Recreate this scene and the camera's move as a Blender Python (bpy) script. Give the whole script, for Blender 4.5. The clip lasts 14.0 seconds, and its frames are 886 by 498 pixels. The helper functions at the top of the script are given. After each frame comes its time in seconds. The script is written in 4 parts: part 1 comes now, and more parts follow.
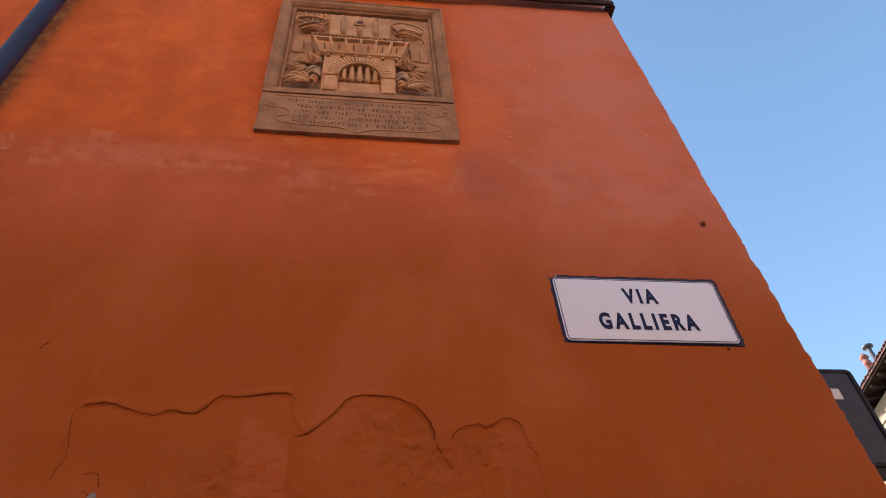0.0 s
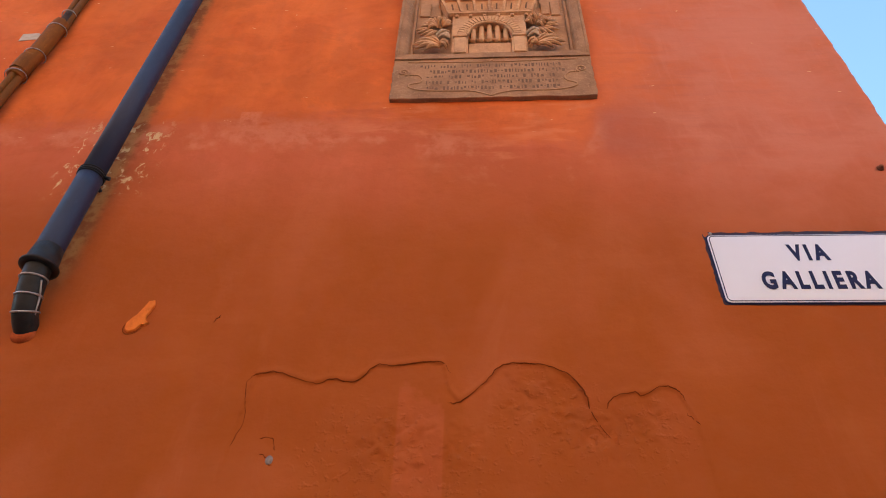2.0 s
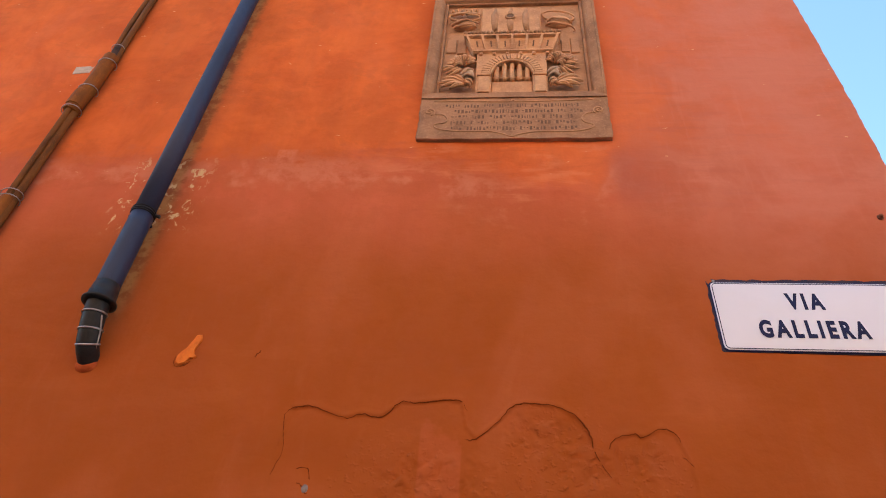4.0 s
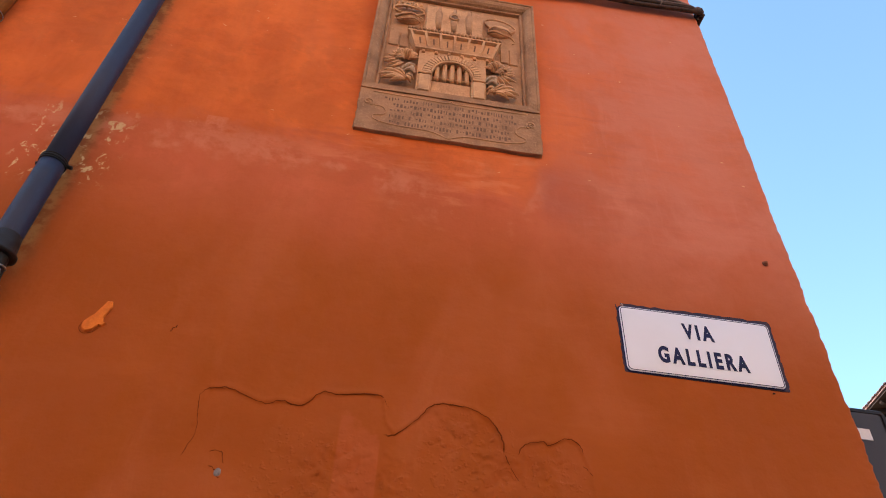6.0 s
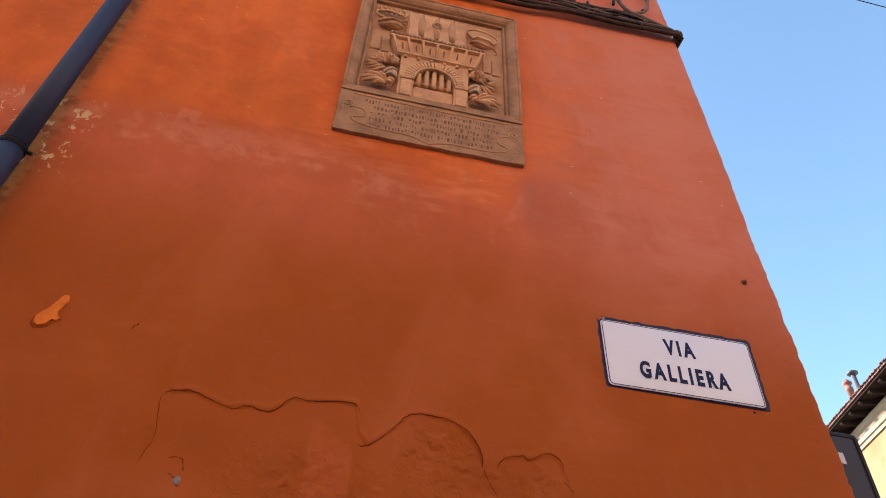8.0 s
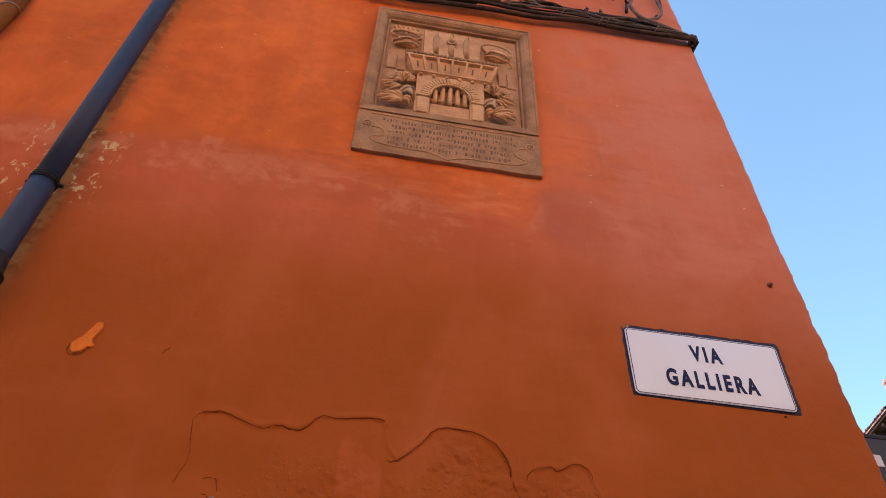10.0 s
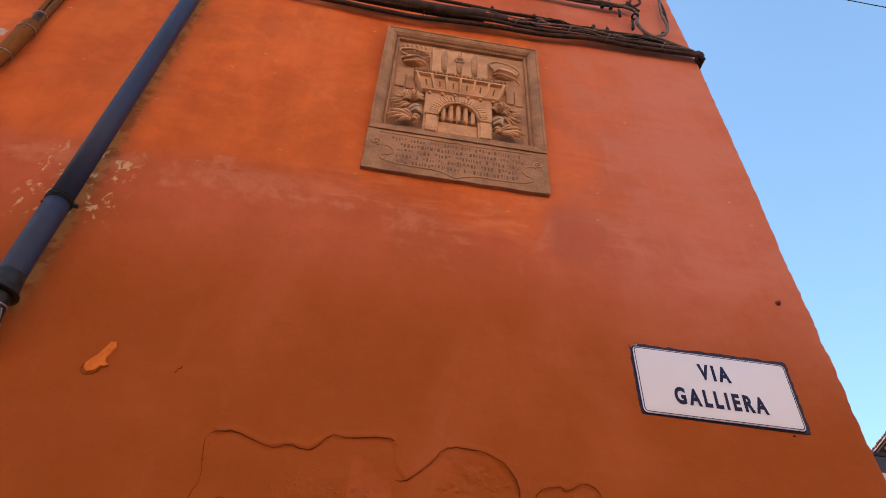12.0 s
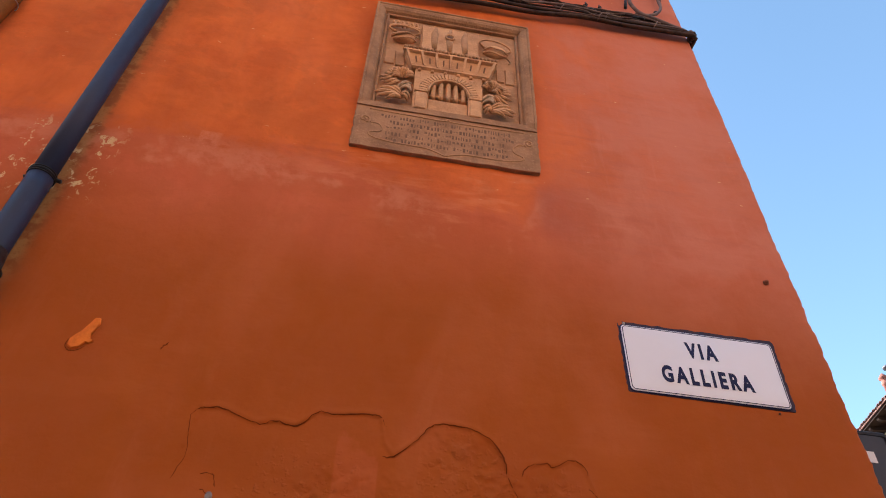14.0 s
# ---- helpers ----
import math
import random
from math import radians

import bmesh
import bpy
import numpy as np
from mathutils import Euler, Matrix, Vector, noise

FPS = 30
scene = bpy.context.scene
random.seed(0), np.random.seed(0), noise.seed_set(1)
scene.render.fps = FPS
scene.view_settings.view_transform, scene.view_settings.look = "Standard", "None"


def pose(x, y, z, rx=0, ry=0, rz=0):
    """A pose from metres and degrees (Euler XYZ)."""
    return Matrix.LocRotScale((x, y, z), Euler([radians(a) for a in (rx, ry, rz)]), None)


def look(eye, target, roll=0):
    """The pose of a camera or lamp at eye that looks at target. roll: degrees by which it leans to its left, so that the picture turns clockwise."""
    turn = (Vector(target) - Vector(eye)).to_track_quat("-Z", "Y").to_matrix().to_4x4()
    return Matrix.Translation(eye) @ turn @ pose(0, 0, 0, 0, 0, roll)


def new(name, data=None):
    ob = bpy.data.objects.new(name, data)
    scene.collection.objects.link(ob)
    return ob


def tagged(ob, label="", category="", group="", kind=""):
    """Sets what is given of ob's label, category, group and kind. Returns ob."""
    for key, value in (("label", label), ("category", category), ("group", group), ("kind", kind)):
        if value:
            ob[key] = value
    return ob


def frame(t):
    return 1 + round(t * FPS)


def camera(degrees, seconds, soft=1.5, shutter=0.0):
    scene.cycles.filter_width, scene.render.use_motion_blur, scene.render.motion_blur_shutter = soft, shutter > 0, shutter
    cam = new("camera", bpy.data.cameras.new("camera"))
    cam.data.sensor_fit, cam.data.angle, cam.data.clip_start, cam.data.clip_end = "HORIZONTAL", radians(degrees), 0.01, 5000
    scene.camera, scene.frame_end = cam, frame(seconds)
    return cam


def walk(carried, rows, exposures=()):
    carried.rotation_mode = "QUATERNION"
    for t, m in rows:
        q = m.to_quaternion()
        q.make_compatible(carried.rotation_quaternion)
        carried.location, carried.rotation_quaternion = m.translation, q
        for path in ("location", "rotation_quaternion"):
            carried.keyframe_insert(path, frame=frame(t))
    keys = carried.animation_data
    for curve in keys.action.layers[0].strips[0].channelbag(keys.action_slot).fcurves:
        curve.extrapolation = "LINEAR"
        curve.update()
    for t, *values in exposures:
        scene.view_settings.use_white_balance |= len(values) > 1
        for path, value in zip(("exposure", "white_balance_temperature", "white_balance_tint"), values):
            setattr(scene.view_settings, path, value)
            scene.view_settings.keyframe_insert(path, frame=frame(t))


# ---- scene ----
cam = camera(66.1, 14.0, 1.0)
PATH = [
    (0, (-0.796, -1.917, 1.512), (-0.537, -0.546, 2.945), -5.6),
    (0.2, (-0.799, -1.905, 1.517), (-0.564, -0.521, 2.942), -5.3),
    (0.3, (-0.802, -1.9, 1.517), (-0.573, -0.52, 2.947), -5.2),
    (0.4, (-0.783, -1.899, 1.511), (-0.68, -0.527, 2.962), -1.9),
    (0.5, (-0.787, -1.905, 1.51), (-0.786, -0.53, 2.962), 0.8),
    (0.7, (-0.791, -1.891, 1.524), (-0.779, -0.47, 2.932), -1.0),
    (1, (-0.786, -1.864, 1.538), (-0.827, -0.416, 2.918), -2.6),
    (1.2, (-0.795, -1.86, 1.545), (-0.866, -0.409, 2.919), -2.1),
    (1.5, (-0.777, -1.862, 1.559), (-0.865, -0.397, 2.917), -2.1),
    (1.7, (-0.802, -1.869, 1.568), (-0.88, -0.39, 2.912), -1.7),
    (2, (-0.849, -1.92, 1.564), (-0.964, -0.445, 2.91), 2.5),
    (2.2, (-0.898, -1.967, 1.58), (-0.983, -0.504, 2.941), 2.4),
    (2.5, (-0.875, -2.048, 1.59), (-0.938, -0.59, 2.957), 1.4),
    (2.7, (-0.897, -2.098, 1.603), (-0.952, -0.625, 2.954), 1.1),
    (3, (-0.844, -2.177, 1.595), (-1.026, -0.712, 2.945), 4.1),
    (3.2, (-0.811, -2.215, 1.588), (-1.022, -0.719, 2.898), 4.8),
    (5.3, (-0.892, -2.258, 1.591), (-0.88, -0.753, 2.908), 4.6),
    (5.5, (-0.96, -2.283, 1.59), (-0.874, -0.767, 2.891), 3.5),
    (6, (-1.054, -2.304, 1.596), (-0.879, -0.788, 2.888), 3.5),
    (6.2, (-1.058, -2.299, 1.619), (-0.892, -0.795, 2.927), 4.4),
    (6.5, (-1.044, -2.249, 1.61), (-0.886, -0.773, 2.95), 4.5),
    (6.7, (-1.045, -2.218, 1.623), (-0.866, -0.736, 2.954), 4.3),
    (7, (-1.052, -2.161, 1.606), (-0.822, -0.694, 2.945), 3.4),
    (7.5, (-1.094, -2.158, 1.604), (-0.824, -0.703, 2.949), 3.0),
    (8, (-1.103, -2.173, 1.603), (-0.832, -0.719, 2.949), 2.9),
    (10.5, (-1.091, -2.216, 1.592), (-0.917, -0.78, 2.973), 3.0),
    (11, (-1.107, -2.237, 1.605), (-0.943, -0.809, 2.996), 3.3),
    (11.5, (-1.106, -2.261, 1.613), (-0.941, -0.834, 3.004), 3.4),
    (12, (-1.107, -2.248, 1.603), (-0.938, -0.82, 2.992), 3.3),
    (12.5, (-1.103, -2.234, 1.599), (-0.926, -0.797, 2.98), 3.1),
    (13, (-1.101, -2.223, 1.599), (-0.913, -0.776, 2.967), 2.9),
    (13.5, (-1.097, -2.22, 1.599), (-0.9, -0.766, 2.958), 2.7),
    (14, (-1.091, -2.222, 1.598), (-0.89, -0.765, 2.952), 2.8),
]
walk(cam, [(t, look(eye, target, roll)) for t, eye, target, roll in PATH],
     [(0, 1.76, 6500, 19), (0.25, 1.90, 6500, 18), (0.5, 1.76, 6500, 17), (1.0, 2.18, 6500, 14), (1.5, 2.26, 6500, 14), (2.0, 2.33, 6500, 14), (3.0, 2.4, 6500, 14),
      (5.5, 2.3, 6500, 14), (7.5, 2.09, 6500, 16), (11, 2.07, 6500, 16), (14, 2.06, 6500, 16)])

# ---- world, sun, exposure ----
SUN_UP, SUN_FROM = radians(27), Vector((-0.80, 0.60, 0)).normalized()
world = bpy.data.worlds.new("world")
scene.world = world
world.use_nodes = True
wn = world.node_tree
sky = wn.nodes.new("ShaderNodeTexSky")
sky.sky_type, sky.sun_disc = "NISHITA", False
sky.sun_elevation = SUN_UP
sky.sun_rotation = math.atan2(SUN_FROM.x, SUN_FROM.y)
sky.air_density, sky.dust_density, sky.ozone_density = 1.0, 0.2, 0.2
sky.altitude = 1200
clear = wn.nodes.new("ShaderNodeMix")
clear.data_type, clear.blend_type = "RGBA", "MULTIPLY"
clear.inputs[0].default_value = 1.0
clear.inputs[7].default_value = (0.84, 1.0, 0.955, 1.0)
wn.links.new(sky.outputs[0], clear.inputs[6])
wn.links.new(clear.outputs[2], wn.nodes["Background"].inputs[0])
wn.nodes["Background"].inputs[1].default_value = 0.122
sun = new("sun", bpy.data.lights.new("sun", "SUN"))
sun.data.energy, sun.data.angle, sun.data.color = 5.0, radians(0.5), (1.0, 0.94, 0.86)
sun_way = SUN_FROM * math.cos(SUN_UP) + Vector((0, 0, math.sin(SUN_UP)))
sun.matrix_world = look((0, 0, 30), Vector((0, 0, 30)) - sun_way)


# ---- materials ----
class Nodes:
    """A small builder of node materials."""

    def __init__(self, name):
        self.m = bpy.data.materials.new(name)
        self.m.use_nodes = True
        self.t = self.m.node_tree
        self.b = self.t.nodes["Principled BSDF"]
        self.where = self.t.nodes.new("ShaderNodeNewGeometry").outputs["Position"]
        self.local = self.t.nodes.new("ShaderNodeTexCoord").outputs["Object"]

    def link(self, a, b):
        if isinstance(a, (int, float)):
            b.default_value = a
        elif isinstance(a, tuple):
            b.default_value = (*a, 1.0) if len(a) == 3 and len(b.default_value) == 4 else a
        else:
            self.t.links.new(a, b)

    def noise(self, scale, detail=4, rough=0.55, stretch=None, at=None, warp=0.0):
        n = self.t.nodes.new("ShaderNodeTexNoise")
        n.inputs["Scale"].default_value, n.inputs["Detail"].default_value = scale, detail
        n.inputs["Roughness"].default_value, n.inputs["Distortion"].default_value = rough, warp
        at = at or self.where
        if stretch:
            k = self.t.nodes.new("ShaderNodeMapping")
            k.inputs["Scale"].default_value = stretch
            self.link(at, k.inputs["Vector"])
            at = k.outputs[0]
        self.link(at, n.inputs["Vector"])
        return n.outputs["Fac"]

    def math(self, op, a, b=0.0, c=0.0):
        n = self.t.nodes.new("ShaderNodeMath")
        n.operation = op
        for v, s in zip((a, b, c), n.inputs):
            self.link(v, s)
        return n.outputs[0]

    def ramp(self, v, lo, hi, a=0.0, b=1.0):
        n = self.t.nodes.new("ShaderNodeMapRange")
        n.interpolation_type = "SMOOTHSTEP"
        for x, s in zip((v, lo, hi, a, b), n.inputs):
            self.link(x, s)
        return n.outputs[0]

    def mix(self, f, a, b, kind="MIX"):
        n = self.t.nodes.new("ShaderNodeMix")
        n.data_type, n.blend_type = "RGBA", kind
        self.link(f, n.inputs[0])
        self.link(a, n.inputs[6])
        self.link(b, n.inputs[7])
        return n.outputs[2]

    def axes(self):
        n = self.t.nodes.new("ShaderNodeSeparateXYZ")
        self.link(self.where, n.inputs[0])
        return n.outputs

    def bump(self, height, strength, distance=0.01):
        n = self.t.nodes.new("ShaderNodeBump")
        n.inputs["Strength"].default_value, n.inputs["Distance"].default_value = strength, distance
        self.link(height, n.inputs["Height"])
        if self.b.inputs["Normal"].links:
            self.link(self.b.inputs["Normal"].links[0].from_socket, n.inputs["Normal"])
        self.link(n.outputs[0], self.b.inputs["Normal"])

    def done(self, colour, rough, metal=0.0):
        self.link(colour, self.b.inputs["Base Color"])
        self.link(rough, self.b.inputs["Roughness"])
        self.b.inputs["Metallic"].default_value = metal
        return self.m


def worn(name, colour, dark, pale, rough=0.7, metal=0.0, scale=8.0, relief=0.3, stretch=None, depth=0.004, rand=0.0, spec=0.4):
    """A surface of one colour with stains, pale wear and a fine relief."""
    n = Nodes(name)
    big, fine = n.noise(scale, 5, 0.6, stretch), n.noise(scale * 9, 4, 0.6, stretch)
    c = n.mix(n.ramp(big, 0.35, 0.75), colour, dark)
    c = n.mix(n.math("MULTIPLY", n.ramp(fine, 0.52, 0.75), 0.6), c, pale)
    if rand:
        info = n.t.nodes.new("ShaderNodeObjectInfo").outputs["Random"]
        hsv = n.t.nodes.new("ShaderNodeHueSaturation")
        n.link(n.ramp(info, 0.0, 1.0, 1.0 - rand, 1.0 + rand), hsv.inputs["Value"])
        n.link(c, hsv.inputs["Color"])
        c = hsv.outputs[0]
    n.b.inputs["Specular IOR Level"].default_value = spec
    n.bump(n.math("ADD", n.math("MULTIPLY", big, 0.5), fine), relief, depth)
    return n.done(c, n.ramp(fine, 0.3, 0.7, rough - 0.08, rough + 0.08), metal)


def plaster_orange():
    n = Nodes("orange_limewashed_plaster")
    x, _, z = n.axes()
    cloud = n.noise(0.9, 5, 0.55)
    blot = n.noise(2.6, 6, 0.62, warp=0.4)
    grit = n.noise(14, 6, 0.65)
    fine = n.noise(90, 4, 0.6)
    brush = n.noise(3.0, 5, 0.6, (2.4, 1.0, 0.35))
    drips = n.noise(2.2, 6, 0.7, (2.2, 1.0, 0.5), None, 0.6)
    roller = n.noise(1.7, 8, 0.72, (1.0, 1.0, 1.3), None, 0.3)
    swipe = n.noise(2.4, 6, 0.65, (0.5, 1.0, 2.0), None, 0.3)
    # top tone raised, bottom tone lowered: paint difference plus painted fall-off of skylight
    vivid, rosy, low_tone = (0.76, 0.162, 0.031), (0.58, 0.126, 0.050), (0.385, 0.082, 0.0085)
    # the newest coat: its torn lower edge, lower below the plaque, gone towards the corner
    edge = n.math("ADD", z, n.math("MULTIPLY", n.math("SUBTRACT", grit, 0.5), 0.22))
    edge = n.math("ADD", edge, n.math("MULTIPLY", n.math("SUBTRACT", blot, 0.5), 0.30))
    stroke = n.noise(5.0, 5, 0.6, (0.6, 1.0, 2.2), None, 0.4)
    side = n.math("ADD", x, n.math("MULTIPLY", n.math("SUBTRACT", grit, 0.5), 0.10))
    dip = n.math("MULTIPLY", n.ramp(x, -1.45, -0.45), n.ramp(side, -0.30, -0.40))
    edge = n.math("ADD", edge, n.math("MULTIPLY", n.math("SUBTRACT", stroke, 0.5), 0.25))
    edge = n.math("ADD", edge, n.math("MULTIPLY", dip, 0.24))
    coat = n.ramp(edge, 4.08, 4.26)
    coat = n.math("MULTIPLY", coat, n.ramp(z, 4.02, 4.30, 0.72, 1.0))
    coat = n.math("MULTIPLY", coat, n.ramp(n.math("ADD", x, n.math("MULTIPLY", blot, 0.9)), 0.75, -0.10, 0.30, 1.0))
    coat = n.math("MULTIPLY", coat, n.ramp(z, 6.15, 5.98))
    # darker towards the bottom, partly for the weaker light low in the street
    low = n.ramp(n.math("ADD", z, n.math("MULTIPLY", n.math("SUBTRACT", cloud, 0.5), 0.8)), 3.95, 3.25)
    c = n.mix(low, rosy, low_tone)
    c = n.mix(n.math("MULTIPLY", n.ramp(blot, 0.40, 0.68), 0.30), c, (0.50, 0.118, 0.022))
    c = n.mix(coat, c, n.mix(n.ramp(blot, 0.35, 0.7), vivid, (0.60, 0.112, 0.019)))
    # brushed bands and wet runs
    c = n.mix(n.math("MULTIPLY", n.ramp(brush, 0.38, 0.66), 0.20), c, (0.42, 0.090, 0.024))
    c = n.mix(n.math("MULTIPLY", n.ramp(drips, 0.55, 0.68), 0.07), c, (0.66, 0.22, 0.09))
    c = n.mix(n.math("MULTIPLY", n.ramp(roller, 0.50, 0.57), 0.22), c, (0.40, 0.088, 0.020))
    c = n.mix(n.math("MULTIPLY", n.ramp(swipe, 0.53, 0.62), 0.05), c, (0.70, 0.20, 0.055))
    c = n.mix(n.math("MULTIPLY", n.ramp(grit, 0.45, 0.8), 0.13), c, (0.36, 0.075, 0.018))
    haze = n.noise(1.5, 3, 0.5, (1.0, 1.0, 0.6), None, 0.5)
    c = n.mix(n.ramp(haze, 0.46, 0.64, 0.0, 0.24), c, (0.36, 0.078, 0.013))
    c = n.mix(n.ramp(haze, 0.50, 0.36, 0.0, 0.16), c, (0.66, 0.18, 0.075))
    # chalky scuffs along the torn edge and towards the corner
    band = n.math("MULTIPLY", n.ramp(edge, 3.86, 4.04), n.ramp(edge, 4.22, 4.10))
    chalk = n.math("MAXIMUM", band, n.math("MULTIPLY", n.ramp(x, -0.5, 0.3), n.ramp(z, 3.6, 4.1, 0.0, 0.75)))
    chalk = n.math("MULTIPLY", chalk, n.ramp(n.math("ADD", n.math("MULTIPLY", blot, 0.72), n.math("MULTIPLY", grit, 0.28)), 0.48, 0.60))
    scrap = n.math("MULTIPLY", n.math("MULTIPLY", n.ramp(x, -1.995, -1.985), n.ramp(x, -1.88, -1.90)), n.math("MULTIPLY", n.ramp(edge, 4.11, 4.125), n.ramp(z, 4.215, 4.205)))
    chalk = n.math("MAXIMUM", chalk, n.math("MULTIPLY", scrap, n.ramp(fine, 0.3, 0.6, 0.4, 0.9)))
    c = n.mix(n.math("MULTIPLY", chalk, 0.34), c, (0.74, 0.28, 0.17))
    # rubbed strokes below the plaque and brush scratches towards the corner
    under = n.math("MULTIPLY", n.math("MULTIPLY", n.ramp(x, -1.62, -1.35), n.ramp(side, -0.25, -0.40)), n.math("MULTIPLY", n.ramp(edge, 3.98, 4.10), n.ramp(z, 4.32, 4.20)))
    c = n.mix(n.math("MULTIPLY", n.math("MULTIPLY", under, n.ramp(stroke, 0.50, 0.66)), 0.30), c, (0.76, 0.27, 0.13))
    c = n.mix(n.math("MULTIPLY", n.math("MULTIPLY", under, n.ramp(stroke, 0.46, 0.36)), 0.35), c, (0.46, 0.085, 0.022))
    comb = n.noise(9.0, 5, 0.6, (2.6, 1.0, 0.30), None, 0.3)
    bars = n.noise(8.0, 5, 0.6, (0.35, 1.0, 2.4), None, 0.3)
    scuffed = n.math("MULTIPLY", n.ramp(x, -0.45, 0.15), n.math("MULTIPLY", n.ramp(z, 3.55, 3.95), n.ramp(z, 5.6, 4.9)))
    c = n.mix(n.math("MULTIPLY", n.math("MULTIPLY", scuffed, n.ramp(comb, 0.52, 0.70)), 0.13), c, (0.78, 0.34, 0.24))
    c = n.mix(n.math("MULTIPLY", n.math("MULTIPLY", scuffed, n.ramp(bars, 0.52, 0.70)), 0.20), c, (0.72, 0.30, 0.20))
    c = n.mix(n.math("MULTIPLY", n.math("MULTIPLY", scuffed, n.ramp(bars, 0.46, 0.36)), 0.30), c, (0.40, 0.085, 0.045))
    bruise = n.math("MULTIPLY", n.math("MULTIPLY", n.ramp(side, -0.36, -0.27), n.ramp(x, 0.10, -0.22)), n.math("MULTIPLY", n.ramp(z, 3.72, 3.92), n.ramp(z, 4.30, 4.10)))
    c = n.mix(n.math("MULTIPLY", bruise, n.ramp(blot, 0.35, 0.6, 0.25, 0.55)), c, (0.37, 0.085, 0.048))
    # rosier towards the corner
    c = n.mix(n.math("MULTIPLY", n.math("MULTIPLY", n.ramp(x, -0.6, 0.5), n.ramp(z, 2.95, 4.0)), n.ramp(blot, 0.3, 0.6, 0.35, 0.72)), c, (0.62, 0.202, 0.128))
    # dirt run beside the downpipe, with flaked spots
    near = n.math("MULTIPLY", n.ramp(x, -2.62, -2.55), n.ramp(n.math("ADD", x, n.math("MULTIPLY", grit, 0.10)), -2.35, -2.405))
    near = n.math("MULTIPLY", near, n.ramp(z, 3.05, 3.35))
    c = n.mix(n.math("MULTIPLY", near, 0.72), c, n.mix(n.ramp(grit, 0.42, 0.60), (0.27, 0.088, 0.022), (0.46, 0.23, 0.075)))
    flake = n.math("MULTIPLY", n.math("MULTIPLY", n.ramp(x, -2.76, -2.69), n.ramp(x, -2.25, -2.38)), n.math("MULTIPLY", n.ramp(z, 3.60, 3.74), n.ramp(z, 4.20, 4.05)))
    chips = n.ramp(n.noise(15, 7, 0.72, (1.3, 1.0, 0.9), None, 0.4), 0.570, 0.588)
    c = n.mix(n.math("MULTIPLY", chips, flake), c, (0.70, 0.47, 0.24))
    # lone pale nicks
    nick = n.math("MULTIPLY", n.ramp(n.noise(15.0, 3, 0.6, (0.8, 1.0, 2.0)), 0.695, 0.73), n.ramp(z, 3.9, 4.2))
    c = n.mix(n.math("MULTIPLY", nick, 0.7), c, (0.78, 0.45, 0.22))
    # flaking patches below the torn skin, and a smoother filled strip
    rough = None
    for px, pz, size in ((-1.20, 2.46, 0.26), (-0.64, 2.60, 0.24), (-0.34, 2.54, 0.15), (-0.90, 2.45, 0.12)):
        gap = n.math("SQRT", n.math("ADD", n.math("POWER", n.math("ABSOLUTE", n.math("SUBTRACT", x, px)), 2.0), n.math("POWER", n.math("ABSOLUTE", n.math("SUBTRACT", z, pz)), 2.0)))
        spot = n.ramp(n.math("ADD", gap, n.math("MULTIPLY", n.math("SUBTRACT", grit, 0.5), 0.35)), size, size * 0.5)
        rough = spot if rough is None else n.math("MAXIMUM", rough, spot)
    filled = n.math("MULTIPLY", n.math("MULTIPLY", n.ramp(x, -1.125, -1.115), n.ramp(x, -0.968, -0.975)), n.math("MULTIPLY", n.ramp(edge, 2.79, 2.74), n.ramp(edge, 2.35, 2.45)))
    c = n.mix(n.math("MULTIPLY", filled, 0.30), c, (0.58, 0.125, 0.045))
    peel = n.ramp(n.noise(46, 4, 0.55), 0.52, 0.70)
    c = n.mix(n.math("MULTIPLY", n.math("MULTIPLY", peel, rough), 0.12), c, (0.60, 0.15, 0.030))
    n.bump(n.math("MULTIPLY", peel, rough), 0.5, 0.008)
    n.bump(n.noise(5, 4, 0.5), 0.35, 0.02)
    n.bump(grit, 0.30, 0.008)
    n.bump(fine, 0.25, 0.002)
    n.b.inputs["Specular IOR Level"].default_value = 0.2
    return n.done(c, n.ramp(grit, 0.3, 0.7, 0.82, 0.95))


ORANGE = plaster_orange()
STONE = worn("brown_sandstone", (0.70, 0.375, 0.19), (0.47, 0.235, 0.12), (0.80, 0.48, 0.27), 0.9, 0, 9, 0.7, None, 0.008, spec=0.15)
# darker than STONE: crevice shade, with some grime, put into the colour
GROUND_STONE = worn("dark_sandstone_ground", (0.54, 0.285, 0.150), (0.34, 0.175, 0.095), (0.66, 0.38, 0.21), 0.92, 0, 7, 0.7, None, 0.006, spec=0.15)
GREY_STONE = worn("weathered_grey_stone", (0.70, 0.48, 0.32), (0.36, 0.21, 0.13), (0.78, 0.60, 0.44), 0.9, 0, 26, 0.5, spec=0.05)
GRIME = worn("grimy_frame_stone", (0.45, 0.236, 0.127), (0.28, 0.143, 0.080), (0.56, 0.315, 0.178), 0.93, 0, 8, 0.7, None, 0.006, spec=0.1)
RED_LEAD = worn("red_oxide_mortar", (0.50, 0.105, 0.028), (0.34, 0.065, 0.020), (0.58, 0.15, 0.045), 0.9, 0, 30, 0.4, spec=0.1)
# dark stone for hollows: shade of openings put into colour, also the lettering
HOLLOW = worn("dark_hollow_stone", (0.21, 0.108, 0.060), (0.14, 0.072, 0.042), (0.30, 0.16, 0.09), 0.92, 0, 30, 0.4)
WHITE = worn("white_enamel", (0.80, 0.78, 0.86), (0.77, 0.75, 0.82), (0.80, 0.78, 0.86), 0.30, 0, 1.4, 0.0)
gloss = WHITE.node_tree.nodes["Principled BSDF"].inputs["Roughness"]
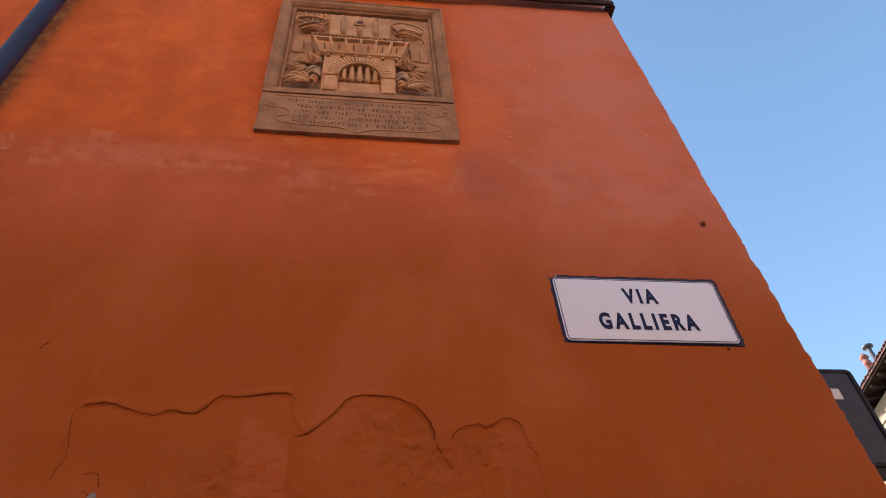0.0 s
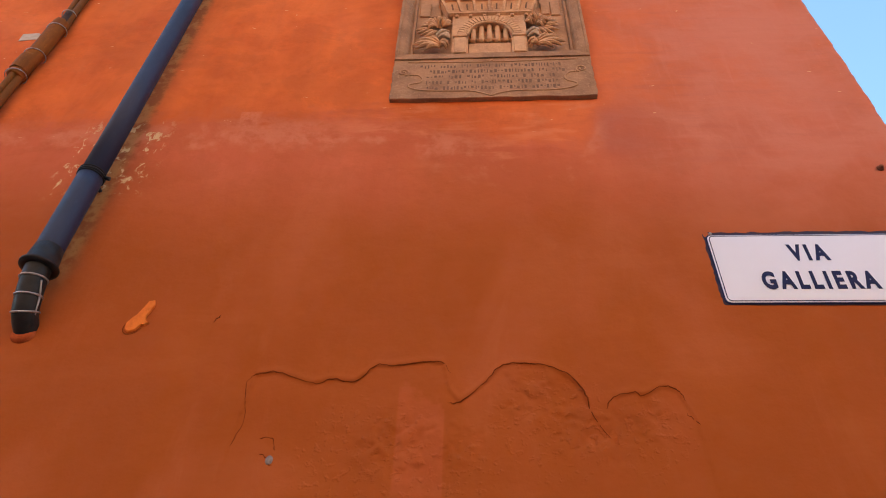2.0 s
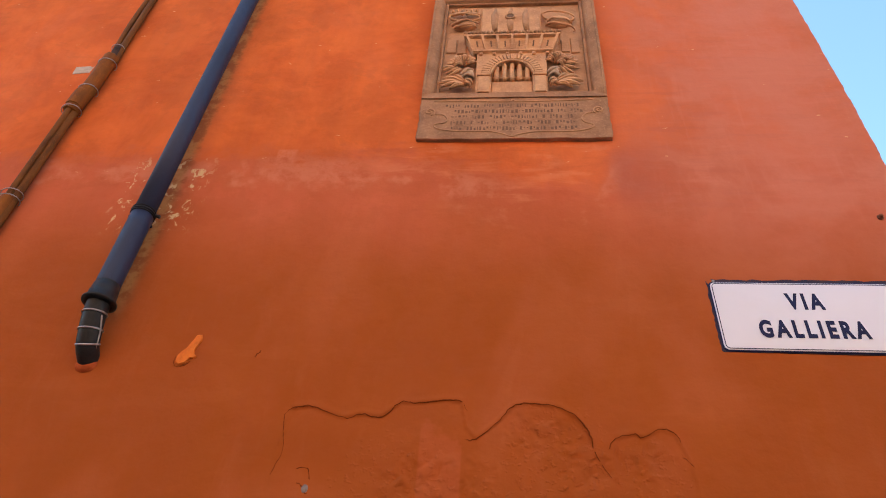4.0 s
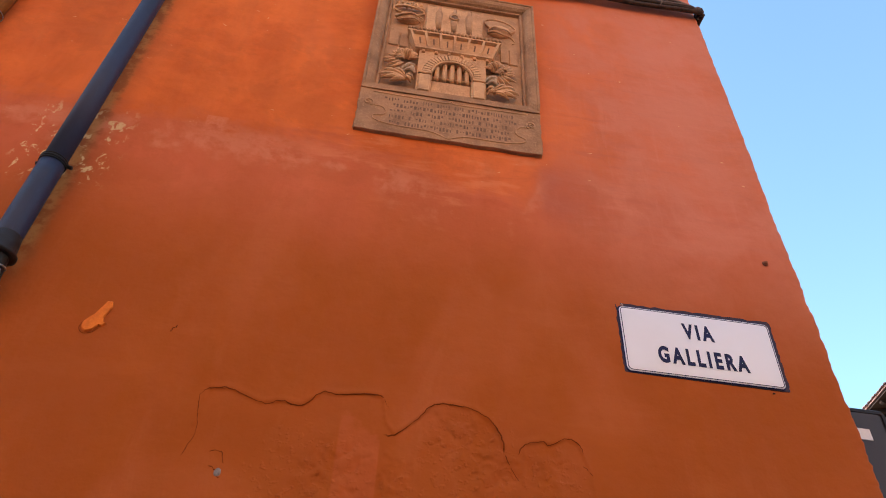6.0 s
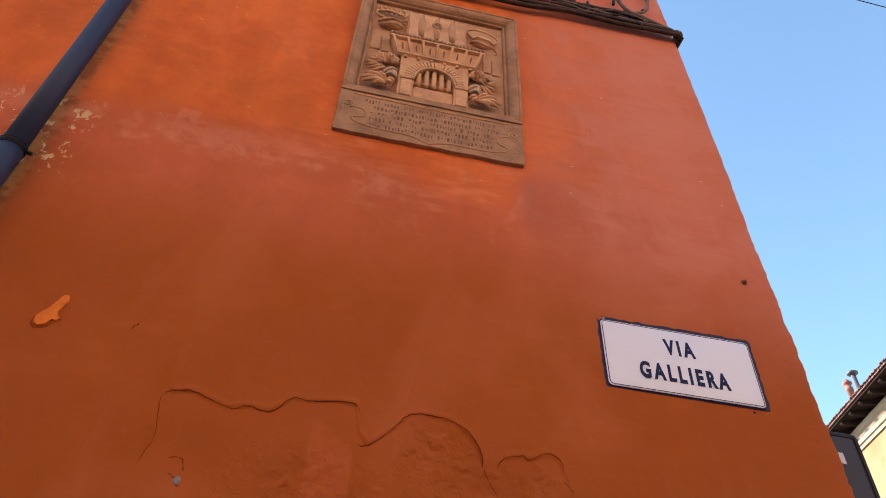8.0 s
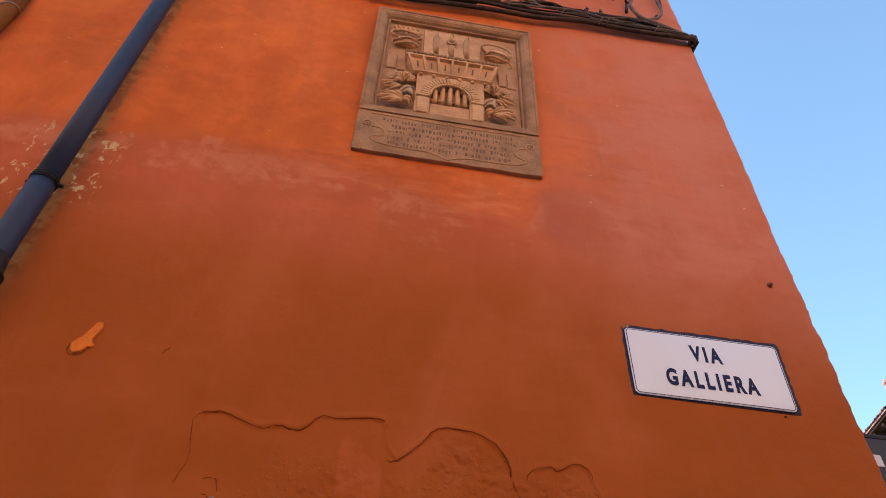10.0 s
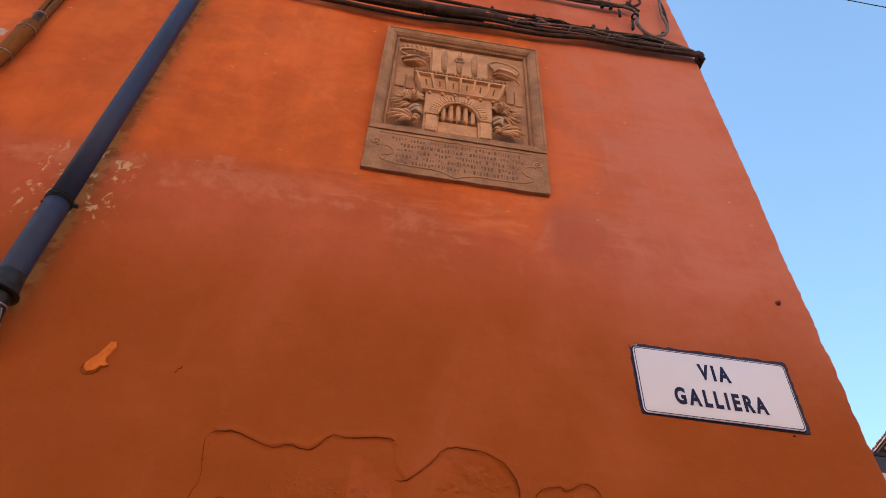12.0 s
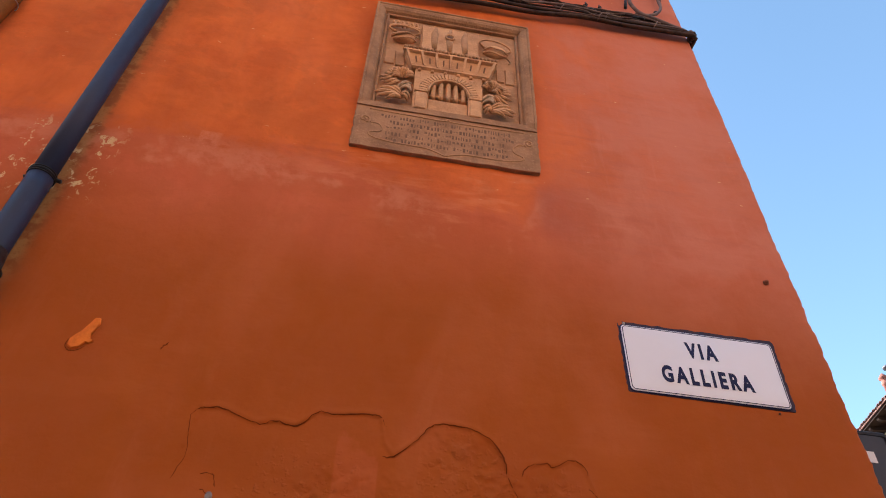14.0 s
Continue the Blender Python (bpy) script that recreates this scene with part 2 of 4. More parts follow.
WHITE.node_tree.links.remove(gloss.links[0])
gloss.default_value = 0.30
BLUE = worn("navy_enamel", (0.016, 0.020, 0.075), (0.012, 0.015, 0.055), (0.022, 0.027, 0.09), 0.5, 0, 20, 0.05, spec=0.12)
NAVY_EDGE = worn("brushed_navy_paint", (0.018, 0.020, 0.055), (0.060, 0.028, 0.035), (0.12, 0.045, 0.035), 0.8, 0, 28, 0.3)
PIPE = worn("blue_grey_painted_metal", (0.026, 0.036, 0.080), (0.020, 0.026, 0.055), (0.036, 0.047, 0.095), 0.5, 0, 6, 0.08, (1, 1, 0.3), spec=0.3)
BLACK = worn("black_plastic", (0.022, 0.020, 0.020), (0.012, 0.011, 0.011), (0.050, 0.042, 0.036), 0.5, 0, 25, 0.15, spec=0.25)
CABLE = worn("dusty_black_cable", (0.068, 0.038, 0.028), (0.024, 0.015, 0.012), (0.17, 0.095, 0.065), 0.8, 0, 18, 0.15, spec=0.2)
CABLE_GREY = worn("grey_brown_cable", (0.20, 0.125, 0.10), (0.10, 0.060, 0.048), (0.30, 0.20, 0.165), 0.75, 0, 18, 0.15)
CABLE_PAINTED = worn("brown_painted_cable", (0.20, 0.072, 0.016), (0.10, 0.038, 0.012), (0.30, 0.11, 0.025), 0.7, 0, 22, 0.2, (1, 1, 0.25), spec=0.12)
SLEEVE = worn("orange_brown_sleeve", (0.29, 0.095, 0.016), (0.17, 0.055, 0.012), (0.38, 0.13, 0.024), 0.7, 0, 15, 0.15, (1, 1, 0.3), spec=0.12)
WIRE = worn("galvanised_wire", (0.48, 0.44, 0.42), (0.30, 0.25, 0.22), (0.6, 0.57, 0.55), 0.45, 0.7, 40, 0.1)
RUST = worn("rusty_iron", (0.14, 0.052, 0.028), (0.07, 0.030, 0.020), (0.22, 0.085, 0.035), 0.8, 0.2, 40, 0.4)
DAUB = worn("bright_orange_daub", (0.84, 0.215, 0.030), (0.66, 0.150, 0.022), (0.86, 0.26, 0.05), 0.8, 0, 25, 0.4, spec=0.15)
# dark red-brown line colour; on the cracks it carries the gap's shadow
GAP = worn("dark_crack_line", (0.20, 0.042, 0.010), (0.12, 0.025, 0.007), (0.28, 0.060, 0.014), 0.95, 0, 30, 0.3, spec=0.0)
PEG = worn("rust_brown_iron", (0.30, 0.105, 0.058), (0.16, 0.055, 0.034), (0.38, 0.16, 0.09), 0.85, 0.0, 60, 0.4, spec=0.1)
PLUG = worn("pale_grey_mortar", (0.30, 0.235, 0.215), (0.18, 0.125, 0.105), (0.40, 0.34, 0.32), 0.85, 0, 50, 0.4)
PAPER = worn("yellowed_paper", (0.55, 0.44, 0.34), (0.42, 0.32, 0.24), (0.66, 0.56, 0.46), 0.85, 0, 20, 0.1)
PANEL = worn("slate_grey_panel", (0.052, 0.056, 0.074), (0.046, 0.049, 0.064), (0.060, 0.064, 0.082), 0.5, 0, 4, 0.05, spec=0.15)
RIM = worn("dark_metal_rim", (0.020, 0.019, 0.026), (0.014, 0.013, 0.018), (0.035, 0.033, 0.042), 0.5, 0, 12, 0.1, spec=0.15)
LABEL = worn("white_sticker", (0.78, 0.74, 0.76), (0.70, 0.66, 0.68), (0.82, 0.8, 0.8), 0.6, 0, 10, 0.03)
YELLOW = worn("ochre_yellow_plaster", (0.215, 0.150, 0.070), (0.160, 0.102, 0.042), (0.27, 0.195, 0.105), 0.9, 0, 1.1, 0.3, None, 0.01)
CREAM = worn("cream_cornice_stone", (0.25, 0.20, 0.14), (0.17, 0.13, 0.085), (0.30, 0.25, 0.18), 0.88, 0, 2.5, 0.3, None, 0.008)
TIMBER = worn("dark_eave_timber", (0.026, 0.017, 0.015), (0.017, 0.012, 0.011), (0.040, 0.026, 0.021), 0.9, 0, 4, 0.3, None, 0.01, spec=0.05)
TILE = worn("weathered_roof_tile", (0.13, 0.062, 0.052), (0.080, 0.044, 0.042), (0.20, 0.11, 0.085), 0.85, 0, 5, 0.4, None, 0.008, 0.25)
BRICK = worn("red_brick_chimney", (0.26, 0.095, 0.07), (0.18, 0.07, 0.055), (0.34, 0.17, 0.13), 0.9, 0, 7, 0.5, None, 0.01)
FLUE = worn("dull_steel_flue", (0.11, 0.11, 0.13), (0.07, 0.07, 0.085), (0.17, 0.17, 0.19), 0.5, 0.5, 8, 0.1)
PAVING = worn("grey_street_paving", (0.19, 0.175, 0.16), (0.12, 0.11, 0.10), (0.25, 0.235, 0.21), 0.85, 0, 0.9, 0.4, None, 0.01)
FACADE = worn("warm_ochre_facade", (0.52, 0.36, 0.24), (0.44, 0.29, 0.18), (0.58, 0.42, 0.29), 0.9, 0, 0.8, 0.3, None, 0.01)


# ---- mesh helpers ----
class Mesh:
    """Gathers the faces of one part; closed solids with outward faces."""

    def __init__(self):
        self.v, self.f, self.s = [], [], []

    def add(self, verts, faces, smooth=False):
        k = len(self.v)
        self.v += [tuple(p) for p in verts]
        self.f += [tuple(i + k for i in f) for f in faces]
        self.s += [smooth] * len(faces)
        return self

    def box(self, x0, x1, y0, y1, z0, z1, b=0.0):
        """A box whose edges are bevelled by b on the side of y0 (the front)."""
        ring = lambda y, i: [(x0 + i, y, z0 + i), (x1 - i, y, z0 + i), (x1 - i, y, z1 - i), (x0 + i, y, z1 - i)]  # noqa: E731
        rings = [ring(y1, 0), ring(y0 + b, 0)] + ([ring(y0, b)] if b else [])
        return self.loft(rings)

    def loft(self, rings, smooth=False, caps=True):
        n, verts, faces = len(rings[0]), [p for r in rings for p in r], []
        for k in range(len(rings) - 1):
            for i in range(n):
                j = (i + 1) % n
                faces.append((k * n + i, k * n + j, (k + 1) * n + j, (k + 1) * n + i))
        if caps:
            faces += [tuple(reversed(range(n))), tuple(range((len(rings) - 1) * n, len(rings) * n))]
        return self.add(verts, faces, smooth)

    def slab(self, outline, y0, y1, b=0.003):
        """An outline in (x, z), as a plate from y1 at the back to y0 at the front."""
        cx = sum(p[0] for p in outline) / len(outline)
        cz = sum(p[1] for p in outline) / len(outline)
        reach = max(math.hypot(p[0] - cx, p[1] - cz) for p in outline)
        k = 1 - b / reach
        return self.loft([[(x, y1, z) for x, z in outline], [(x, y0 + b, z) for x, z in outline],
                          [(cx + (x - cx) * k, y0, cz + (z - cz) * k) for x, z in outline]])

    def tube(self, path, radius, sides=8, flat=1.0, smooth=True):
        """A tube along points; radius: a number, or one for each end and middle (tapering)."""
        pts = [Vector(p) for p in path]
        rings, up = [], None
        for i, p in enumerate(pts):
            way = (pts[min(i + 1, len(pts) - 1)] - pts[max(i - 1, 0)]).normalized()
            if up is None:
                up = way.orthogonal().normalized()
                if abs(way.y) < 0.9:
                    up = (Vector((0, 1, 0)) - way * way.y).normalized()
            up = (up - way * up.dot(way)).normalized()
            side = way.cross(up)
            u = i / (len(pts) - 1)
            r = radius(u) if callable(radius) else radius
            rings.append([p + (side * math.cos(a) + up * math.sin(a) * flat) * r for a in (2 * math.pi * k / sides for k in range(sides))])
        return self.loft(rings, smooth)

    def ball(self, c, r, n=10, m=6):
        rings = []
        for k in range(m + 1):
            a = math.pi * (0.04 + 0.92 * k / m)
            rings.append([(c[0] + r[0] * math.sin(a) * math.cos(2 * math.pi * i / n), c[1] - r[1] * math.cos(a), c[2] + r[2] * math.sin(a) * math.sin(2 * math.pi * i / n)) for i in range(n)])
        return self.loft(list(reversed(rings)), True)

    def data(self, name, material):
        me = bpy.data.meshes.new(name)
        me.from_pydata(self.v, [], self.f)
        me.polygons.foreach_set("use_smooth", self.s)
        bm = bmesh.new()
        bm.from_mesh(me)
        bmesh.ops.recalc_face_normals(bm, faces=bm.faces)
        bm.to_mesh(me)
        bm.free()
        me.materials.append(material)
        return me


def part(name, mesh, material, parent=None, label=""):
    ob = new(name, mesh.data(name, material) if isinstance(mesh, Mesh) else mesh)
    ob.parent = parent
    return tagged(ob, label)


def thing(name, place, label, category, group="", kind=""):
    ob = new(name)
    ob.empty_display_size = 0.05
    ob.location = place
    return tagged(ob, label, category, group, kind)


def adopt(parent):
    """Keeps the parts of a thing where they were built, its base being elsewhere."""
    back = Matrix.Translation(-Vector(parent.location))
    for ob in parent.children:
        ob.matrix_parent_inverse = back


def spline(points, n=8):
    """A smooth line through points."""
    pts, out = [Vector(p) for p in points], []
    for i in range(len(pts) - 1):
        a, b, c, d = pts[max(i - 1, 0)], pts[i], pts[i + 1], pts[min(i + 2, len(pts) - 1)]
        for k in range(n):
            t = k / n
            out.append(0.5 * (2 * b + (c - a) * t + (2 * a - 5 * b + 4 * c - d) * t * t + (3 * b - a - 3 * c + d) * t ** 3))
    return out + [pts[-1]]


def hum(x, y, scale, seed, octaves=4):
    """Smooth random relief, about -1 to 1, on arrays."""
    table = np.random.RandomState(seed).rand(256, 256) * 2 - 1
    total, weight = np.zeros(np.broadcast(x, y).shape), 0.5
    for _ in range(octaves):
        u, v = x * scale, y * scale
        i, j = np.floor(u).astype(int), np.floor(v).astype(int)
        f, g = u - i, v - j
        f, g = f * f * (3 - 2 * f), g * g * (3 - 2 * g)
        at = lambda a, b: table[(i + a) & 255, (j + b) & 255]  # noqa: E731
        total += weight * ((at(0, 0) * (1 - f) + at(1, 0) * f) * (1 - g) + (at(0, 1) * (1 - f) + at(1, 1) * f) * g)
        scale, weight = scale * 2.03, weight * 0.55
    return total


# ---- ground and the houses that close the place ----
ground = Mesh().add([(-400, -400, 0), (400, -400, 0), (400, 400, 0), (-400, 400, 0)], [(0, 1, 2, 3)])
tagged(part("ground", ground, PAVING), "worn grey stone street paving", "ground", "", "structure")
# unseen, added: blocks low sky and bounces warm sunlight onto the orange wall
tagged(part("wall_opposite", Mesh().box(-60, 40, -13.0, -9.5, 0, 10.0), FACADE), "plain warm ochre wall added unseen across the street to shape the light", "wall", "", "structure")

# ---- the orange house wall ----
CRACK_MAIN = [(-1.63, 2.50), (-1.605, 2.60), (-1.625, 2.715), (-1.60, 2.755), (-1.53, 2.765), (-1.408, 2.723), (-1.34, 2.74), (-1.268, 2.731),
              (-1.20, 2.793), (-1.146, 2.788), (-1.036, 2.804), (-0.98, 2.80), (-0.956, 2.762), (-0.962, 2.655), (-0.924, 2.658), (-0.85, 2.722), (-0.795, 2.788),
              (-0.73, 2.803), (-0.633, 2.792), (-0.562, 2.749), (-0.527, 2.687), (-0.509, 2.61), (-0.447, 2.516)]
CRACK_SIDE = [(-0.468, 2.638), (-0.44, 2.677), (-0.376, 2.698), (-0.347, 2.686), (-0.281, 2.719), (-0.238, 2.702), (-0.22, 2.664), (-0.225, 2.624), (-0.191, 2.586)]


def torn(x):
    """The height of the torn lower edge of the paint skin."""
    line = sorted(CRACK_MAIN[3:12] + [(-0.96, 2.70)] + CRACK_MAIN[14:] + [(-0.46, 2.60)] + CRACK_SIDE[1:6])
    return np.interp(x, [-1.66, -1.63] + [p[0] for p in line] + [-0.20, -0.17], [2.2, 2.52] + [p[1] for p in line] + [2.60, 2.2])


def corner_x(z):
    return np.interp(z, [0, 2.6, 3.1, 3.5, 4.0, 4.8, 5.95, 6.45, 6.8, 12], [0.986, 0.976, 0.965, 0.957, 0.940, 0.929, 0.899, 0.874, 0.856, 0.82])


def front(x, z):
    """How far the plaster stands back (y) at places of the front."""
    y = 0.010 * hum(x, z, 0.9, 3, 3) + 0.0022 * hum(x, z, 9, 4, 3)
    y = y * np.clip((np.hypot(x + 0.8, z - 5.0) - 0.5) / 0.5, 0.25, 1)
    t = torn(x)
    under = np.clip((t - z) / 0.006, 0, 1) * np.clip((z - 1.6) / 0.6, 0, 1) * ((x > -1.66) & (x < -0.17))
    y = y + under * 0.0028
    spots = sum(np.exp(-((x - px) / rx) ** 2 - ((z - pz) / rz) ** 2) for px, pz, rx, rz in ((-0.66, 2.68, 0.13, 0.09), (-1.12, 2.50, 0.15, 0.10), (-0.54, 2.54, 0.10, 0.09), (-0.33, 2.60, 0.07, 0.06), (-0.93, 2.50, 0.10, 0.06)))
    spots = np.clip(1.6 * spots + 0.9 * hum(x, z, 9, 12, 2) - 0.25, 0, 1)
    flakes = np.tanh(3.4 * hum(x, z, 24, 9, 4)) * spots * under
    y = y + flakes * 0.0048
    lip = np.exp(-(((z - t) - 0.008) / 0.012) ** 2) * ((x > -1.62) & (x < -0.2))
    return y - lip * 0.0032


def house_front():
    zs = np.concatenate([np.arange(0, 2.2, 0.06), np.arange(2.2, 2.86, 0.006), np.arange(2.86, 6.9, 0.02), np.arange(6.9, 12.01, 0.1)])
    # the unseen length left of x -12 is added to block the sun
    xs = np.concatenate([np.arange(-60, -12, 4.0), np.arange(-12, -4.6, 0.2), np.arange(-4.6, -1.72, 0.03), np.arange(-1.72, -0.14, 0.006), np.arange(-0.14, 0.86, 0.02)])
    R = 0.035
    nz, rows = len(zs), []
    X, Z = np.meshgrid(xs, zs, indexing="ij")
    Y = front(X, Z)
    ex = corner_x(zs)
    chip = 0.007 * hum(zs, zs * 0 + 3.3, 20, 21, 5) + 0.009 * np.clip(hum(zs, zs * 0 + 7.7, 11, 22, 4), 0, 1)
    chip = chip * np.interp(zs, [2.5, 3.9, 4.3, 12], [1.0, 1.0, 0.4, 0.4])
    squeeze = np.clip((X - 0.3) / (0.86 - 0.3), 0, 1)
    X = X + squeeze * ((ex - R) - 0.86)[None, :]
    cols = [np.stack([X[i], Y[i], Z[i]], -1) for i in range(len(xs))]
    for a in np.linspace(0.2, math.pi / 2, 6):
        cut = math.sin(2 * a)
        cols.append(np.stack([ex - R + R * math.sin(a) - chip * cut, Y[-1] * (1 - a / 1.6) + R * (1 - math.cos(a)) + chip * cut, zs], -1))
    for y in (0.15, 0.4, 0.9, 2, 5, 9):
        cols.append(np.stack([ex + 0.004 * hum(zs, zs * 0 + y * 5, 2, 31, 3), zs * 0 + y, zs], -1))
    cols.append(np.stack([zs * 0 - 60, zs * 0 + 9, zs], -1))
    verts = np.concatenate(cols)
    nx = len(cols)
    i, j = np.meshgrid(np.arange(nx - 1), np.arange(nz - 1), indexing="ij")
    k = (i * nz + j).ravel()
    faces = np.stack([k, k + nz, k + nz + 1, k + 1], -1)
    mid = verts[faces].mean(1)
    niche = (mid[:, 1] < 0.1) & (mid[:, 0] > -1.25) & (mid[:, 0] < -0.34) & (mid[:, 2] > 4.64) & (mid[:, 2] < 5.62)
    faces = faces[~niche]
    me = bpy.data.meshes.new("wall_south")
    me.from_pydata(verts.tolist(), [], faces.tolist())
    me.polygons.foreach_set("use_smooth", [True] * len(faces))
    me.materials.append(ORANGE)
    return me


wall = tagged(new("wall_south", house_front()), "orange limewashed plaster house wall, patchy and flaking", "wall", "", "structure")
tagged(part("roof_top", Mesh().box(-60, 0.8, 0.05, 9, 11.9, 12.0), TILE), "flat top of the orange house", "roof", "", "structure")


def crack(points, thick):
    rnd = random.Random(len(points))
    line = spline([(x, 0.0, z) for x, z in points], 6)
    line = [Vector((p.x + rnd.uniform(-0.0026, 0.0026), float(front(np.array([p.x]), np.array([p.z]))[0]) + 0.0002, p.z + rnd.uniform(-0.0026, 0.0026))) for p in line]
    return Mesh().tube(line, lambda u: thick * (0.55 + 0.45 * math.sin(9 * u + 1) ** 2) * min(1, 12 * u + 0.2, 12 * (1 - u) + 0.2), 6, 0.6)


# dark tubes along the cracks paint the shadow below the paint lip
part("crack", crack(CRACK_MAIN[:5], 0.0019), GAP, wall, "thin dark crack in the paint")
part("crack", crack(CRACK_MAIN[3:13], 0.0027), GAP, wall, "thin dark crack in the paint")
part("crack", crack(CRACK_MAIN[13:], 0.0029), GAP, wall, "thin dark crack in the paint")
part("crack", crack(CRACK_SIDE[:7], 0.0023), GAP, wall, "thin dark crack in the paint")
part("crack", crack(CRACK_SIDE[7:], 0.0023), GAP, wall, "thin dark crack in the paint")
part("crack", crack([(-1.54, 2.530), (-1.505, 2.532), (-1.492, 2.505), (-1.486, 2.490)], 0.0022), GAP, wall, "thin dark crack in the paint")
part("crack", crack([(-1.53, 2.480), (-1.51, 2.468), (-1.50, 2.45), (-1.485, 2.44)], 0.0022), GAP, wall, "thin dark crack in the paint")

# ---- street name sign ----
def rounded(x0, x1, z0, z1, r, n=6):
    out = []
    for cx, cz, a in ((x1 - r, z0 + r, -90), (x1 - r, z1 - r, 0), (x0 + r, z1 - r, 90), (x0 + r, z0 + r, 180)):
        out += [(cx + r * math.cos(radians(a + 90 * k / n)), cz + r * math.sin(radians(a + 90 * k / n))) for k in range(n + 1)]
    return out


SX0, SX1, SZ0, SZ1 = -0.006, 0.688, 3.044, 3.371


def bulged(x0, x1, z0, z1, r, y, bulge):
    """A rounded plate with a pillowed face."""
    rings, cx, cz = [], (x0 + x1) / 2, (z0 + z1) / 2
    edge = rounded(x0, x1, z0, z1, r)
    rings.append([(x, 0.0, z) for x, z in edge])
    for k in (1.0, 0.985, 0.9, 0.7, 0.4, 0.15):
        rings.append([(cx + (x - cx) * k, y - bulge * (1 - k * k) - (0.0015 if k < 1 else 0), cz + (z - cz) * k) for x, z in edge])
    return Mesh().loft(rings, True)


sign = thing("street_sign", (0.34, 0, SZ0), "white enamel street name sign with navy border and letters", "sign")
rnd = random.Random(5)
rag = [(x + rnd.uniform(-0.004, 0.002) * (1 if x > 0.34 else -1), z + rnd.uniform(-0.005, 0.002) * (1 if z > 3.2 else -1)) for x, z in
       [p for a, b in zip(rounded(SX0 - 0.010, SX1 + 0.016, SZ0 - 0.005, SZ1 + 0.017, 0.014, 3), rounded(SX0 - 0.010, SX1 + 0.016, SZ0 - 0.005, SZ1 + 0.017, 0.014, 3)[1:] + [None])
        for p in ([a] if b is None or math.dist(a, b) < 0.1 else [(a[0] + (b[0] - a[0]) * k / 24, a[1] + (b[1] - a[1]) * k / 24) for k in range(24)])]]
part("painted_edge", Mesh().slab(rag, -0.002, 0.006, 0.001), NAVY_EDGE, sign, "ragged navy paint round the plate")
part("plate", bulged(SX0 - 0.002, SX1 + 0.002, SZ0 - 0.002, SZ1 + 0.002, 0.022, -0.004, 0.002), BLUE, sign, "navy enamel rim")
part("face", bulged(SX0 + 0.003, SX1 - 0.003, SZ0 + 0.003, SZ1 - 0.003, 0.020, -0.0055, 0.006), WHITE, sign, "glossy white enamel")


def outline_line(x0, x1, z0, z1, r, w, lift):
    m, a, b = Mesh(), rounded(x0, x1, z0, z1, r), rounded(x0 + w, x1 - w, z0 + w, z1 - w, r - w)
    n = len(a)
    for y in (lift - 0.0008, lift + 0.002):
        m.v += [(x, y, z) for x, z in a] + [(x, y, z) for x, z in b]
    for i in range(n):
        j = (i + 1) % n
        m.f += [(i, j, n + j, n + i), (2 * n + i, 3 * n + i, 3 * n + j, 2 * n + j), (i, 2 * n + i, 2 * n + j, j), (n + i, n + j, 3 * n + j, 3 * n + i)]
    m.s += [False] * (4 * n)
    return m


part("border_line", outline_line(SX0 + 0.008, SX1 - 0.008, SZ0 + 0.008, SZ1 - 0.008, 0.018, 0.0028, -0.0076), BLUE, sign, "thin navy line")


def word(text, x0, x1, z0, z1, y):
    """A word in the built-in font, thickened, fitted between x0 and x1, z0 and z1, on the bulged face."""
    cu = bpy.data.curves.new("word", "FONT")
    cu.body, cu.size, cu.extrude, cu.offset, cu.space_character, cu.resolution_u = text, 1.0, 0.004, 0.042, 1.42, 4
    ob = bpy.data.objects.new("word", cu)
    scene.collection.objects.link(ob)
    bpy.context.view_layer.update()
    me = bpy.data.meshes.new_from_object(ob.evaluated_get(bpy.context.evaluated_depsgraph_get()))
    bpy.data.objects.remove(ob)
    v = np.array([p.co[:] for p in me.vertices])
    lo, hi = v.min(0), v.max(0)
    x = x0 + (v[:, 0] - lo[0]) / (hi[0] - lo[0]) * (x1 - x0)
    z = z0 + (v[:, 1] - lo[1]) / (hi[1] - lo[1]) * (z1 - z0)
    k = np.maximum(np.abs(x - 0.339) / 0.343, np.abs(z - 3.202) / 0.16)
    dome = -0.0055 - 0.0015 - 0.006 * (1 - k * k)
    me.vertices.foreach_set("co", np.stack([x, dome - 0.0012 - v[:, 2] * 0.15, z], -1).ravel())
    me.materials.clear()
    me.materials.append(BLUE)
    return me


part("word", word("VIA", 0.270, 0.409, 3.232, 3.313, 0), None, sign, "navy capital letters")
part("word", word("GALLIERA", 0.140, 0.538, 3.101, 3.182, 0), None, sign, "navy capital letters")
part("screw", Mesh().ball((0.012, -0.010, 3.372), (0.006, 0.006, 0.006)), WIRE, sign, "small pale screw head")
part("screw", Mesh().ball((0.622, -0.004, 3.022), (0.006, 0.005, 0.004)), RUST, sign, "rusty screw head")
adopt(sign)

# ---- carved stone plaque ----
plaque = thing("stone_plaque", (-0.795, 0, 4.25), "carved brown sandstone plaque with a city gate in relief", "plaque")
PX0, PX1, PZ0, PZ1 = -1.284, -0.303, 4.262, 5.672
rag = random.Random(8)


